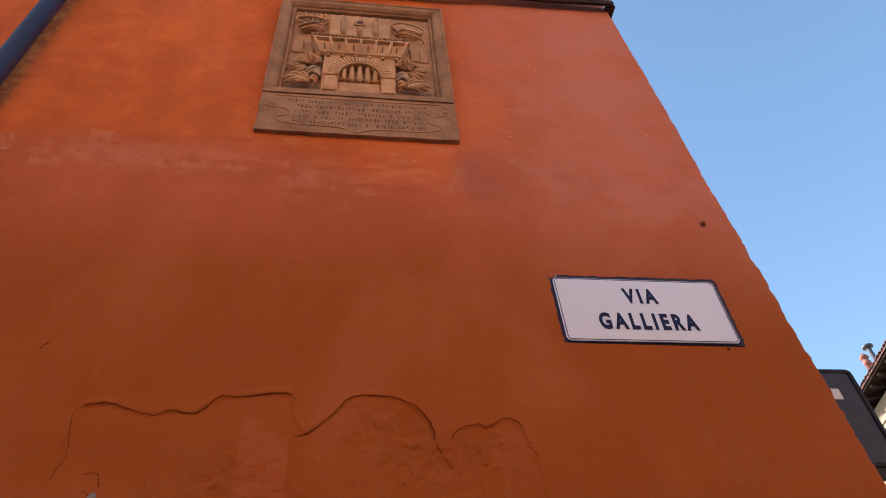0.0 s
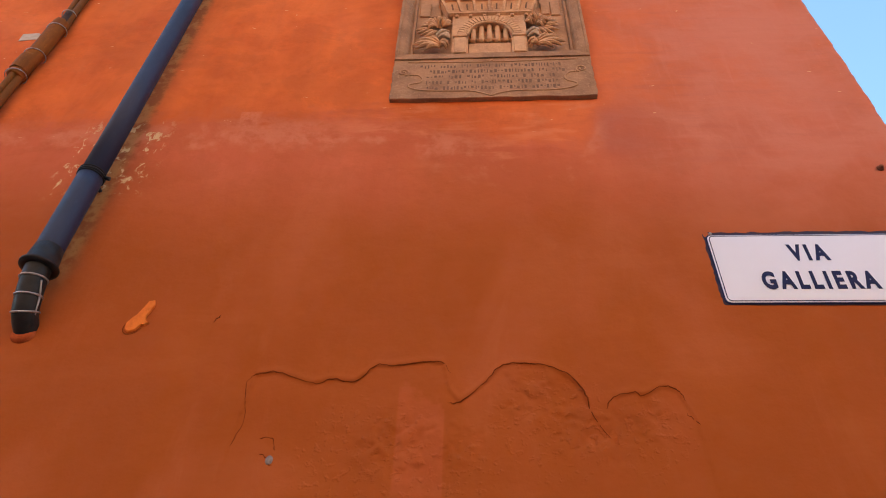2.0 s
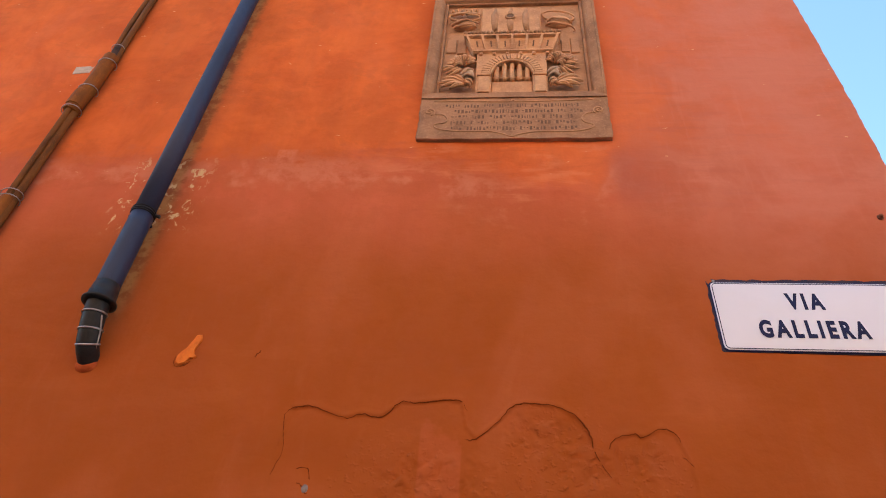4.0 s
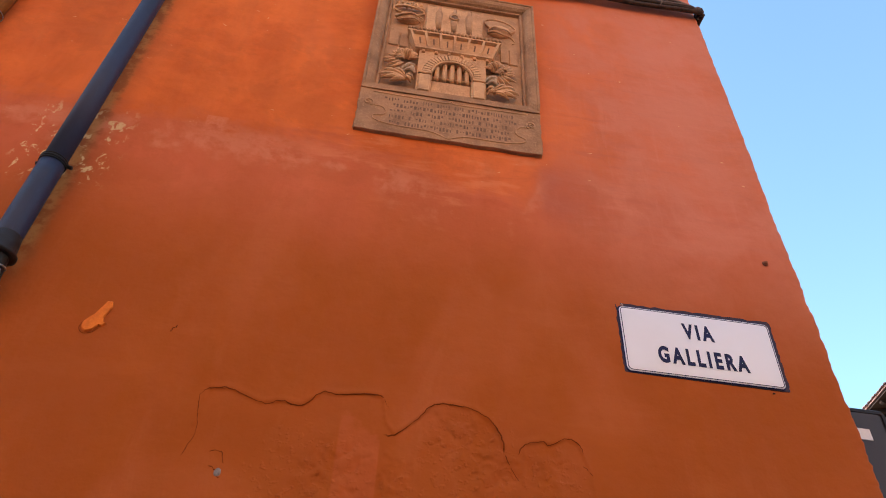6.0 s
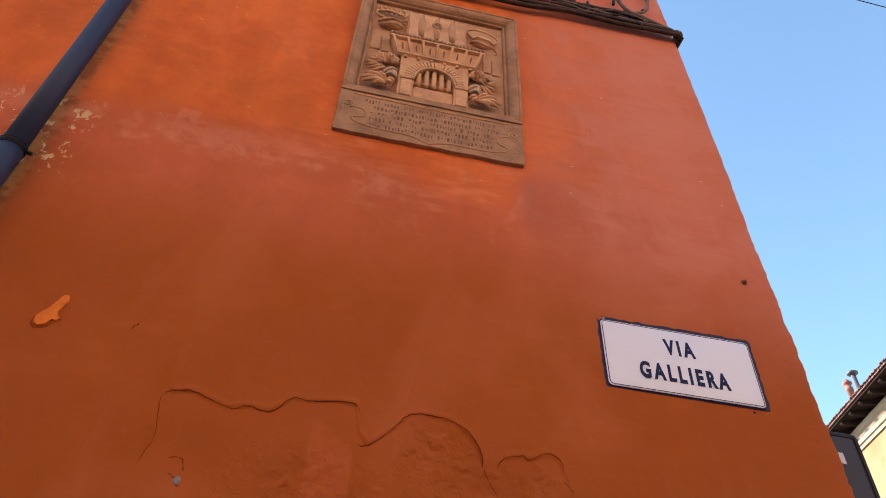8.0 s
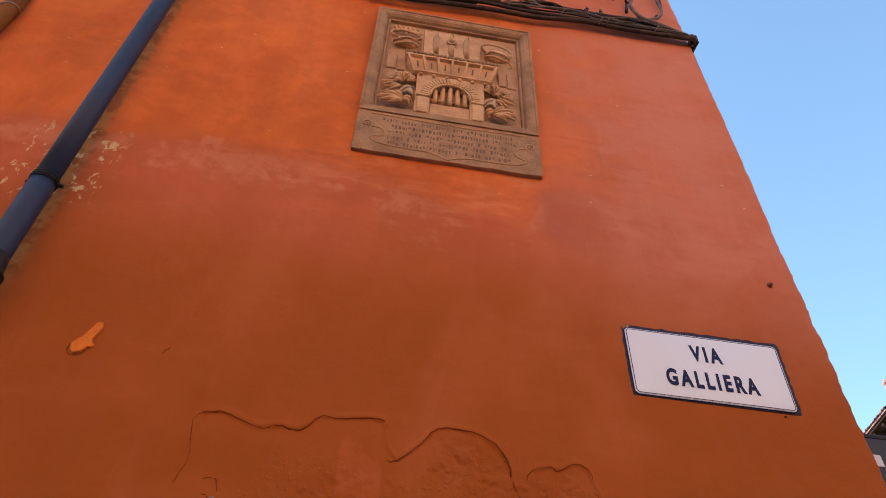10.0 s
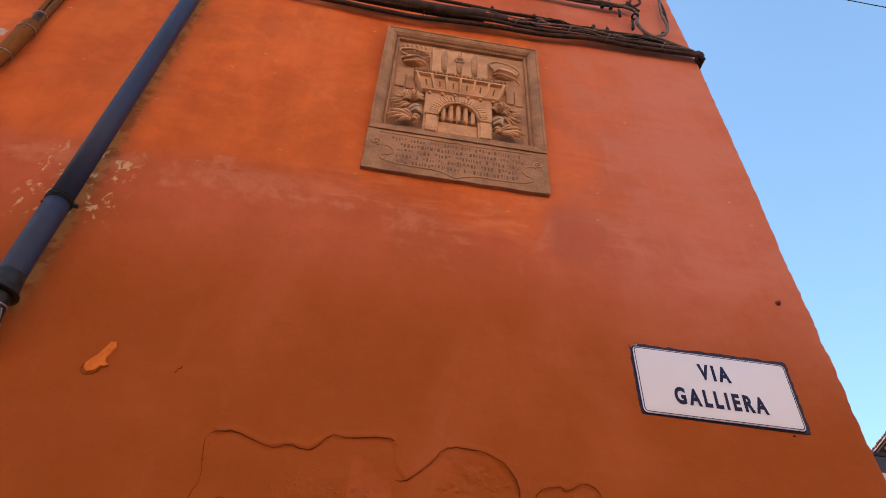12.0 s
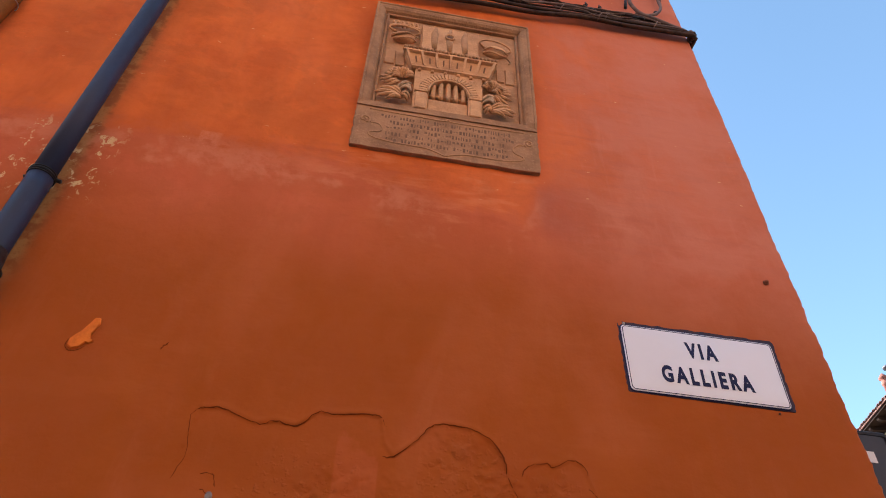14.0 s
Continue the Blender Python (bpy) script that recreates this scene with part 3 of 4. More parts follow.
def wobble(x0, x1, z0, z1, amp, n=18):
    pts = []
    for (ax, az), (bx, bz) in (((x0, z0), (x1, z0)), ((x1, z0), (x1, z1)), ((x1, z1), (x0, z1)), ((x0, z1), (x0, z0))):
        pts += [(ax + (bx - ax) * k / n + rag.uniform(-amp, amp), az + (bz - az) * k / n + rag.uniform(-amp, amp)) for k in range(n)]
    return pts


# recess floor in the darker stone, standing in for shade between the carvings
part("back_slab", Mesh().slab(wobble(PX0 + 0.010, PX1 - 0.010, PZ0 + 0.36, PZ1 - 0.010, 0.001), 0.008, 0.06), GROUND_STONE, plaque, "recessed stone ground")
profile = [(0.0, 0.06), (0.0, -0.044), (0.004, -0.048), (0.013, -0.048), (0.017, -0.042), (0.028, -0.041), (0.044, -0.036), (0.058, -0.024), (0.067, -0.006), (0.071, -0.004), (0.074, -0.014), (0.081, -0.016), (0.086, -0.012), (0.089, 0.04)]
corners = [(PX0, 4.60, 1, 0, -0.028), (PX0, 4.655, 1, 0, -1), (PX0, PZ1, 1, -1, -1), (PX1, PZ1, -1, -1, -1), (PX1, 4.655, -1, 0, -1), (PX1, 4.60, -1, 0, -0.028)]
part("frame", Mesh().loft([[(x + dx * d, max(y, most), z + dz * d) for d, y in profile] for x, z, dx, dz, most in corners]), GRIME, plaque, "moulded grimy stone frame")
part("sill", Mesh().slab(wobble(PX0 - 0.001, PX1 + 0.001, 4.592, 4.636, 0.0012), -0.032, 0.06, 0.005), GRIME, plaque, "flat stone sill")
part("inscription_panel", Mesh().slab(wobble(PX0 - 0.002, PX1 + 0.002, PZ0, 4.5925, 0.003), -0.024, 0.03, 0.004), GRIME, plaque, "grimy lettered stone panel")


def volute(cx, cz, r, turn, start):
    return [(cx + r * (1 - k / 26) * math.cos(start + turn * k * 0.42), -0.024, cz + r * (1 - k / 26) * math.sin(start + turn * k * 0.42)) for k in range(24)]


scroll = [(-1.20, 4.445), (-1.155, 4.44), (-1.135, 4.405), (-1.15, 4.375), (-1.197, 4.365), (-1.19, 4.335), (-1.12, 4.312), (-1.0, 4.304), (-0.90, 4.30), (-0.84, 4.28), (-0.80, 4.262),
          (-0.765, 4.278), (-0.68, 4.298), (-0.56, 4.296), (-0.45, 4.305), (-0.395, 4.328), (-0.392, 4.352), (-0.43, 4.37), (-0.445, 4.40), (-0.42, 4.44), (-0.385, 4.448)]
part("scroll_border", Mesh().tube(spline([(x, -0.024, z + 0.014) for x, z in scroll], 5), 0.0048, 6), GROUND_STONE, plaque, "raised scroll outline")
part("scroll_border", Mesh().tube(spline([(x, -0.024, z + 0.006) for x, z in ((-1.215, 4.565), (-1.0, 4.560), (-0.83, 4.556), (-0.795, 4.572), (-0.76, 4.556), (-0.55, 4.560), (-0.37, 4.565))], 6), 0.0045, 6), GROUND_STONE, plaque, "raised scroll outline")
part("volute", Mesh().tube(volute(-1.232, 4.480, 0.030, 1, -1.2), 0.0052, 6), GROUND_STONE, plaque, "carved scroll end")
part("volute", Mesh().tube(volute(-0.356, 4.482, 0.030, -1, 4.3), 0.0052, 6), GROUND_STONE, plaque, "carved scroll end")
letters = Mesh()
rnd = random.Random(11)
for row, (start, stop) in enumerate(((-1.150, -0.440), (-1.100, -0.435), (-1.115, -0.470), (-1.115, -0.470), (-1.110, -0.470))):
    z, x, h = 4.542 - 0.0465 * row, start, 0.027
    while x < stop:
        w = rnd.choice((0.005, 0.007, 0.010, 0.013))
        letters.box(x, x + w, -0.0248, -0.02, z - h * rnd.choice((1.0, 1.0, 0.55)), z - h * rnd.choice((0.0, 0.0, 0.3)))
        x += w + rnd.choice((0.007, 0.009)) + (0.020 if rnd.random() < 0.12 else 0)
tagged(part("inscription", letters, HOLLOW, plaque, "worn illegible dark inscription"), kind="stuff")

# the gate
AX, AZ, N = -0.800, 4.795, 18
arc = lambda rx, rz, y, a: (AX + rx * math.cos(a), y, AZ + rz * math.sin(a))  # noqa: E731
span = [arc(0.113, 0.127, 0, math.pi * k / N) for k in range(N + 1)]
part("gate_wall", Mesh().loft([[(x, 0, z), (x, -0.030, z), (x, -0.030, 5.02), (x, 0, 5.02)] for x, _, z in span]), STONE, plaque, "carved gatehouse wall")
part("gate_wall", Mesh().box(-0.998, AX - 0.113, -0.030, 0, 4.63, 5.02), STONE, plaque, "carved gatehouse wall")
part("gate_wall", Mesh().box(AX + 0.113, -0.607, -0.030, 0, 4.63, 5.02), STONE, plaque, "carved gatehouse wall")
part("gate_threshold", Mesh().box(AX - 0.113, AX + 0.113, -0.016, 0, 4.63, 4.768, 0.004), STONE, plaque, "flat stone door field below the portcullis")
for x0, x1 in ((-0.986, -0.922), (-0.679, -0.615)):
    part("pilaster", Mesh().box(x0, x1, -0.040, -0.02, 4.632, 4.778, 0.004).box(x0 - 0.005, x1 + 0.005, -0.046, -0.02, 4.780, 4.797, 0.003), STONE, plaque)
for k in range(23):
    a, b = math.pi * (k + 0.10) / 23, math.pi * (k + 0.90) / 23
    q = [arc(0.124, 0.138, 0, a), arc(0.170, 0.183, 0, a), arc(0.170, 0.183, 0, b), arc(0.124, 0.138, 0, b)]
    cut = sum(p[0] for p in q) / 4, sum(p[2] for p in q) / 4
    ring = lambda y, f: [(cut[0] + (x - cut[0]) * f, y, cut[1] + (z - cut[1]) * f) for x, _, z in q]  # noqa: E731
    part("voussoir", Mesh().loft([ring(-0.028, 1.0), ring(-0.043, 1.0), ring(-0.046, 0.86)]), STONE, plaque)
part("arch_rib", Mesh().tube([arc(0.117, 0.131, -0.038, math.pi * k / 20) for k in range(21)], 0.007, 6), STONE, plaque)
for k in range(5):
    x = -0.886 + k * 0.0432
    top = AZ + 0.127 * math.sqrt(max(0, 1 - ((x - AX) / 0.113) ** 2))
    part("portcullis_bar", Mesh().tube([(x, -0.016, z) for z in (4.770, 4.776, 4.790, 4.84, top + 0.012)], lambda u: 0.0145 - 0.008 * max(0.0, 1 - u * 9), 8, 0.8), STONE, plaque)
part("portcullis_rail", Mesh().box(-0.912, -0.688, -0.024, 0.0, 4.782, 4.790, 0.003), STONE, plaque)
# the flared gallery
gallery = Mesh().loft([[(x0, 0.0, z), (x0, y, z), (x1, y, z), (x1, 0.0, z)] for z, y, x0, x1 in
                       ((5.006, -0.030, -1.018, -0.580), (5.014, -0.046, -1.025, -0.570), (5.030, -0.046, -1.028, -0.567), (5.032, -0.028, -1.03, -0.565), (5.144, -0.042, -1.068, -0.530), (5.150, -0.062, -1.078, -0.522), (5.166, -0.062, -1.080, -0.520), (5.170, -0.02, -1.06, -0.54))])
part("gallery", gallery, STONE, plaque, "flared carved gallery")
for k in range(7):
    u = k / 6
    lo, hi = -1.022 + u * 0.448, -1.060 + u * 0.522
    part("gallery_rib", Mesh().loft([[(x - 0.007, y + 0.02, z), (x - 0.007, y, z), (x + 0.007, y, z), (x + 0.007, y + 0.02, z)] for x, y, z in ((lo, -0.048, 5.028), (hi, -0.062, 5.150))]), STONE, plaque)
    if k < 6:
        x = -1.022 + (u + 1 / 12) * 0.448
        t = -1.060 + (u + 1 / 12) * 0.522
        # a dark bar stands for the shade inside the slit
        part("arrow_slit", Mesh().loft([[(q - 0.0045, y + 0.02, z), (q - 0.0045, y, z), (q + 0.0045, y, z), (q + 0.0045, y + 0.02, z)] for q, y, z in ((0.6 * x + 0.4 * t, -0.0340, 5.072), (0.35 * x + 0.65 * t, -0.0402, 5.122))]), HOLLOW, plaque)
for k in range(6):
    x = -0.985 + k * 0.075
    part("corbel", Mesh().box(x, x + 0.018, -0.044, -0.02, 4.985, 5.006, 0.004), STONE, plaque)
for k in range(25):
    x = -1.072 + k * 0.0227
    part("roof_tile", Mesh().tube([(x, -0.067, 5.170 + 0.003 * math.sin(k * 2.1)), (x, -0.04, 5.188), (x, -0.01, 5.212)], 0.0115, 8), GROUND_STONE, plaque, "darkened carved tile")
# tower with forked merlons
part("tower", Mesh().box(-0.990, -0.626, -0.022, 0, 5.17, 5.478, 0.004), STONE, plaque)
for k, x in enumerate((-0.985, -0.893, -0.800, -0.705)):
    w = 0.078
    part("merlon", Mesh().slab([(x + 0.008, 5.20), (x + w - 0.008, 5.20), (x + w - 0.006, 5.40), (x + w, 5.495), (x + w * 0.55, 5.478), (x, 5.490), (x + 0.006, 5.40)], -0.040, -0.01, 0.004), STONE, plaque)
# set-back columns, their recess shade given by the darker stone
for x in (-0.904, -0.811, -0.718):
    part("column", Mesh().tube([(x, -0.026, 5.24), (x, -0.028, 5.32), (x, -0.030, 5.40), (x, -0.026, 5.44), (x, -0.026, 5.488)], lambda u: 0.023 - 0.010 * max(0, u - 0.55) * 2 + 0.004 * math.sin(3 * u), 10, 0.8), GROUND_STONE, plaque)
part("round_window", Mesh().tube([(-0.811 + 0.026 * math.cos(a), -0.050, 5.375 + 0.026 * math.sin(a)) for a in np.linspace(0, 2 * math.pi, 21)], 0.007, 6), STONE, plaque)
# dark disc inside the ring paints the shade of the hole
part("round_window", Mesh().ball((-0.811, -0.050, 5.375), (0.021, 0.004, 0.021)), HOLLOW, plaque, "dark disc as the shade of a round opening")
# shields in the upper corners, plumes and leaves beside the gate
def brim(cx, cz, rx, rz, tilt, y, n=31):
    """A tilted flat ring."""
    return [(cx + rx * math.cos(a), y - 0.010 * math.sin(a), cz + rz * math.sin(a) + tilt * rx * math.cos(a)) for a in np.linspace(0, 2 * math.pi, n)]


helm = part("helm", Mesh().ball((-1.088, -0.012, 5.352), (0.070, 0.030, 0.048), 18, 8), STONE, plaque, "worn crowned helm")
part("rim", Mesh().tube(brim(-1.090, 5.402, 0.094, 0.026, -0.10, -0.034), 0.0065, 6), STONE, helm)
part("curl", Mesh().tube(spline([(-1.165, -0.020, 5.345), (-1.12, -0.044, 5.335), (-1.07, -0.048, 5.352), (-1.02, -0.036, 5.338), (-0.998, -0.022, 5.352)], 6), lambda u: 0.009 - 0.006 * u, 6), STONE, helm)
part("curl", Mesh().tube(spline([(-1.15, -0.020, 5.318), (-1.10, -0.038, 5.303), (-1.05, -0.040, 5.312), (-1.01, -0.024, 5.300)], 6), lambda u: 0.008 - 0.005 * u, 6), STONE, helm)
shield = part("shield", Mesh().ball((-0.520, -0.008, 5.372), (0.078, 0.026, 0.056), 18, 8), STONE, plaque, "worn oval coat of arms")
part("rim", Mesh().tube(brim(-0.522, 5.400, 0.096, 0.040, -0.22, -0.028), 0.006, 6), STONE, shield)
part("ribbon", Mesh().tube(spline([(-0.590, -0.024, 5.352), (-0.555, -0.040, 5.362), (-0.52, -0.042, 5.348), (-0.48, -0.036, 5.352), (-0.44, -0.022, 5.330)], 6), lambda u: 0.007 - 0.004 * u, 6), STONE, shield)
part("ribbon", Mesh().tube(spline([(-0.600, -0.020, 5.325), (-0.55, -0.034, 5.320), (-0.50, -0.034, 5.298), (-0.455, -0.026, 5.296), (-0.425, -0.018, 5.268), (-0.44, -0.018, 5.252)], 6), lambda u: 0.0075 - 0.005 * u, 6), STONE, shield)
for k in range(6):
    part("crown_point", Mesh().ball((-1.165 + k * 0.029, -0.026, 5.478 + 0.004 * (k % 2)), (0.011, 0.016, 0.016)), STONE, plaque)
part("crown_band", Mesh().tube(spline([(-1.185, -0.024, 5.445), (-1.09, -0.034, 5.455), (-0.995, -0.024, 5.448)], 6), 0.008, 6), STONE, plaque)
# low blocks share the shade-darkened ground colour
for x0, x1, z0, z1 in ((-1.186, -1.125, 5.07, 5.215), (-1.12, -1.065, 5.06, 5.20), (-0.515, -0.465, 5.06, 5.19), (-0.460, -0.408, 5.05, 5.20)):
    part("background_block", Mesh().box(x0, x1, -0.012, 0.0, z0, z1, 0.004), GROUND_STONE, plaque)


def petal(pts, wide, deep=1.1):
    """One pointed leaf with a raised rib, from its root to its tip."""
    return Mesh().tube(pts, lambda u: 0.0012 + wide * math.sin(math.pi * (0.10 + 0.88 * u)) ** 0.75, 6, deep, False)


def plume(cx, cz, side, first, last, count, inner, outer, wide, lift, seed):
    """A spray of curling pointed leaves round a middle."""
    r = random.Random(seed)
    for k in range(count):
        a = first + (last - first) * k / (count - 1) + r.uniform(-5, 5)
        far = outer * r.uniform(0.86, 1.06)
        bend = r.uniform(16, 34)
        pts = []
        for u in np.linspace(0, 1, 9):
            b = radians(a - 10 + bend * u * u)
            d = inner + (far - inner) * u
            pts.append((cx + side * d * math.cos(b), 0.002 - lift * math.sin(math.pi * (0.12 + 0.74 * u)), cz + d * math.sin(b)))
        part("leaf", petal(pts, wide), STONE, plaque)


plume(-1.078, 4.910, -1, -62, 128, 12, 0.020, 0.116, 0.0080, 0.030, 1)
plume(-1.072, 4.920, -1, -40, 110, 7, 0.010, 0.074, 0.0072, 0.050, 2)
plume(-1.070, 4.930, 1, -8, 62, 4, 0.014, 0.082, 0.0072, 0.036, 5)
plume(-0.546, 4.918, 1, -84, 122, 13, 0.020, 0.122, 0.0080, 0.030, 3)
plume(-0.550, 4.926, 1, -60, 98, 7, 0.010, 0.076, 0.0072, 0.050, 4)
plume(-0.556, 4.940, -1, -8, 50, 3, 0.014, 0.066, 0.0070, 0.036, 6)
for cx, side in ((-1.045, -1), (-0.572, 1)):
    skull = part("helmet", Mesh().ball((cx, -0.016, 4.828), (0.036, 0.030, 0.040), 12, 8), GREY_STONE, plaque, "greyed worn helmet")
    part("helmet_crest", Mesh().tube(spline([(cx - 0.034, -0.030, 4.808), (cx - 0.005, -0.052, 4.826), (cx + 0.030, -0.030, 4.852)], 5), lambda u: 0.010 - 0.004 * u, 6), GREY_STONE, skull, "greyed worn crest")
    part("helmet_visor", Mesh().tube(spline([(cx - 0.030, -0.026, 4.782), (cx, -0.046, 4.792), (cx + 0.034, -0.026, 4.788)], 5), 0.009, 6), GREY_STONE, skull, "greyed worn visor")
    for a, n, z in ((172, 0.135, 4.742), (190, 0.148, 4.728), (206, 0.128, 4.722), (158, 0.085, 4.752), (224, 0.092, 4.716), (14, 0.045, 4.735), (-24, 0.045, 4.720)):
        a = radians(a)
        pts = [(cx + side * 0.015 - side * n * u * math.cos(a - 0.45 * (u - 0.3)),
                0.0 - 0.044 * math.sin(math.pi * (0.14 + 0.72 * u)), z + 0.72 * n * u * math.sin(a - 0.45 * (u - 0.3))) for u in np.linspace(0, 1, 8)]
        part("leaf", petal(pts, 0.0118, 1.1), STONE, plaque)


def sunk(y):
    """Carries the backs of the carvings down to the recessed ground."""
    return y if y < -0.03 else -0.03 + (y + 0.03) * 1.6


for ob in list(plaque.children_recursive):
    if ob.name.split(".")[0] in ("gate_wall", "gate_threshold", "pilaster", "voussoir", "portcullis_bar", "portcullis_rail", "gallery", "gallery_rib", "corbel", "tower", "merlon", "column", "helm", "shield", "rim", "curl", "ribbon", "crown_point", "crown_band", "background_block", "round_window"):
        for v in ob.data.vertices:
            v.co.y = sunk(v.co.y)
adopt(plaque)

# ---- blue-grey downpipe ----
pipe = thing("downpipe", (-2.497, -0.1, 2.92), "blue-grey painted metal rainwater downpipe on the wall", "downpipe")
PXC, PY, PR = -2.484, -0.092, 0.0490
lean = lambda z: PXC + 0.003 * (z - 3.2)  # noqa: E731
part("tube", Mesh().tube([(lean(z), PY, z) for z in np.linspace(3.17, 3.68, 6)], PR + 0.002, 24), PIPE, pipe)
part("tube", Mesh().tube([(lean(z), PY, z) for z in np.linspace(3.66, 11.6, 12)], PR - 0.001, 24), PIPE, pipe)
# dark flange; the shading of the cone above it is put into the black
part("flare", Mesh().loft([[(lean(z) + r * math.cos(a), PY + r * math.sin(a), z) for a in (2 * math.pi * k / 24 for k in range(24))] for z, r in ((3.150, 0.053), (3.154, 0.070), (3.162, 0.071), (3.168, 0.060), (3.21, 0.056), (3.25, 0.0515))], True), BLACK, pipe, "dark flared socket")
elbow = spline([(PXC, PY, 3.20), (PXC, PY + 0.004, 3.12), (PXC + 0.002, PY + 0.024, 3.04), (PXC + 0.004, -0.040, 2.975), (PXC + 0.004, 0.03, 2.925)], 6)
part("elbow", Mesh().tube(elbow, lambda u: 0.0475 - 0.006 * u, 20), BLACK, pipe, "black plastic elbow into the wall")
for k, s in ((7, 0.0470), (12, 0.0455), (17, 0.0440)):
    c = elbow[k]
    way = (elbow[k + 1] - elbow[k - 1]).normalized()
    u = way.orthogonal().normalized()
    w = way.cross(u)
    part("clamp", Mesh().tube([c + (u * math.cos(a) + w * math.sin(a)) * s for a in np.linspace(0, 2 * math.pi, 33)], 0.0040, 6), WIRE, pipe, "bright wire clamp")
part("tie_strap", Mesh().tube(spline([(-2.440, -0.10, 3.09), (-2.436, -0.07, 3.03), (-2.440, -0.05, 2.98), (-2.45, -0.02, 2.94)], 5), 0.004, 6), WIRE, pipe, "wire strap")
part("wall_collar", Mesh().ball((PXC + 0.004, 0.002, 2.918), (0.047, 0.024, 0.036), 16, 8), RED_LEAD, pipe, "red-brown mortar round the pipe end")
for z in (3.665, 6.5, 9.3):
    part("bracket", Mesh().tube([(lean(z) + 0.0515 * math.cos(a), PY + 0.0515 * math.sin(a), z) for a in np.linspace(0, 2 * math.pi, 33)], 0.0055, 8), BLACK, pipe, "dark metal pipe clip")
    part("bracket_stem", Mesh().tube([(lean(z), PY + 0.06, z), (lean(z), 0.03, z)], 0.008, 8), BLACK, pipe, "dark clip stem")
for dz in (-0.012, 0.012):
    part("bracket", Mesh().tube([(lean(3.665) + 0.0525 * math.cos(a), PY + 0.0525 * math.sin(a), 3.665 + dz) for a in np.linspace(0, 2 * math.pi, 33)], 0.0035, 6), BLACK, pipe, "dark wire round the clip")
for side in (-1, 1):
    part("clip_lug", Mesh().tube([(lean(3.665) + side * 0.052, PY + 0.012, 3.665), (lean(3.665) + side * 0.066, PY + 0.014, 3.662), (lean(3.665) + side * 0.074, PY + 0.014, 3.660)], 0.009, 8), BLACK, pipe, "dark clip lug with its bolt")
adopt(pipe)

# ---- daub, nail, scar, plug, paper ----
daub = thing("plaster_daub", (-2.08, 0, 2.93), "bright orange plaster daub stuck on the wall", "daub")
part("lump", Mesh().slab([(-2.062, 3.066), (-2.045, 3.068), (-2.038, 3.045), (-2.046, 3.015), (-2.054, 2.995), (-2.050, 2.975), (-2.036, 2.966), (-2.048, 2.955), (-2.062, 2.958), (-2.075, 2.935), (-2.100, 2.925), (-2.116, 2.938), (-2.118, 2.962), (-2.104, 2.985), (-2.090, 3.0), (-2.081, 3.02), (-2.070, 3.045)], -0.012, 0.006, 0.005), DAUB, daub)
# thin dark line that follows the lower outline of the lump
part("chip", Mesh().tube(spline([(-2.122, -0.003, 2.966), (-2.124, -0.004, 2.938), (-2.104, -0.004, 2.919), (-2.074, -0.004, 2.927), (-2.060, -0.003, 2.946)], 4), 0.0012, 6), GAP, daub, "thin dark line along the lower edge")
adopt(daub)
nail = thing("iron_peg", (0.783, 0, 3.743), "short rusty iron peg in the plaster", "peg")
part("shaft", Mesh().tube([(0.783, 0.02, 3.744), (0.781, -0.010, 3.742), (0.779, -0.014, 3.740)], 0.0085, 8), PEG, nail)
part("hole", Mesh().tube([(0.783 + 0.010 * math.cos(a), 0.001, 3.744 + 0.010 * math.sin(a)) for a in np.linspace(0, 2 * math.pi, 15)], 0.005, 6), PEG, nail, "chipped rim of the hole")
adopt(nail)
part("scar", crack([(-1.80, 2.972), (-1.796, 2.985), (-1.788, 2.992), (-1.786, 3.004)], 0.003), GAP, wall, "small dark gouge")
plug = tagged(part("mortar_plug", Mesh().ball((-1.497, 0.002, 2.459), (0.015, 0.007, 0.019), 9, 5), PLUG), "pale grey mortar plug in a broken hole", "plug")
paper = tagged(part("paper_scrap", Mesh().slab([(-3.440, 4.925), (-3.335, 4.935), (-3.325, 5.005), (-3.445, 4.995)], -0.0035, 0.004, 0.001), PAPER), "torn yellowed paper scrap stuck to the wall", "paper")

# ---- cables ----
def cable(points, r, parent, material=CABLE, n=8, name="cable", label=""):
    shake = random.Random(int(1000 * r) + len(points) + int(100 * points[0][2]))
    points = [(x + shake.uniform(-0.02, 0.02) * (len(points) > 6), y + shake.uniform(-0.008, 0.004) * (len(points) > 6), z + shake.uniform(-0.006, 0.006) * (len(points) > 6)) for x, y, z in points]
    return part(name, Mesh().tube(spline(points, n), r, 8), material, parent, label)


run = thing("cable_bundle", (-1.2, -0.05, 5.86), "sagging bundle of dusty dark cables along the wall", "cables")
cable([(-9, -0.03, 5.90), (-3.2, -0.03, 5.955), (-2.5, -0.03, 5.90), (-1.75, -0.05, 5.865), (-1.4, -0.055, 5.825), (-1.15, -0.055, 5.815), (-0.9, -0.05, 5.842), (-0.6, -0.05, 5.866), (-0.27, -0.05, 5.885), (0.06, -0.05, 5.92), (0.4, -0.05, 5.93), (0.81, -0.05, 5.945), (0.885, -0.03, 5.955), (0.90, 0.10, 5.96), (0.91, 1.2, 5.95)], 0.016, run)
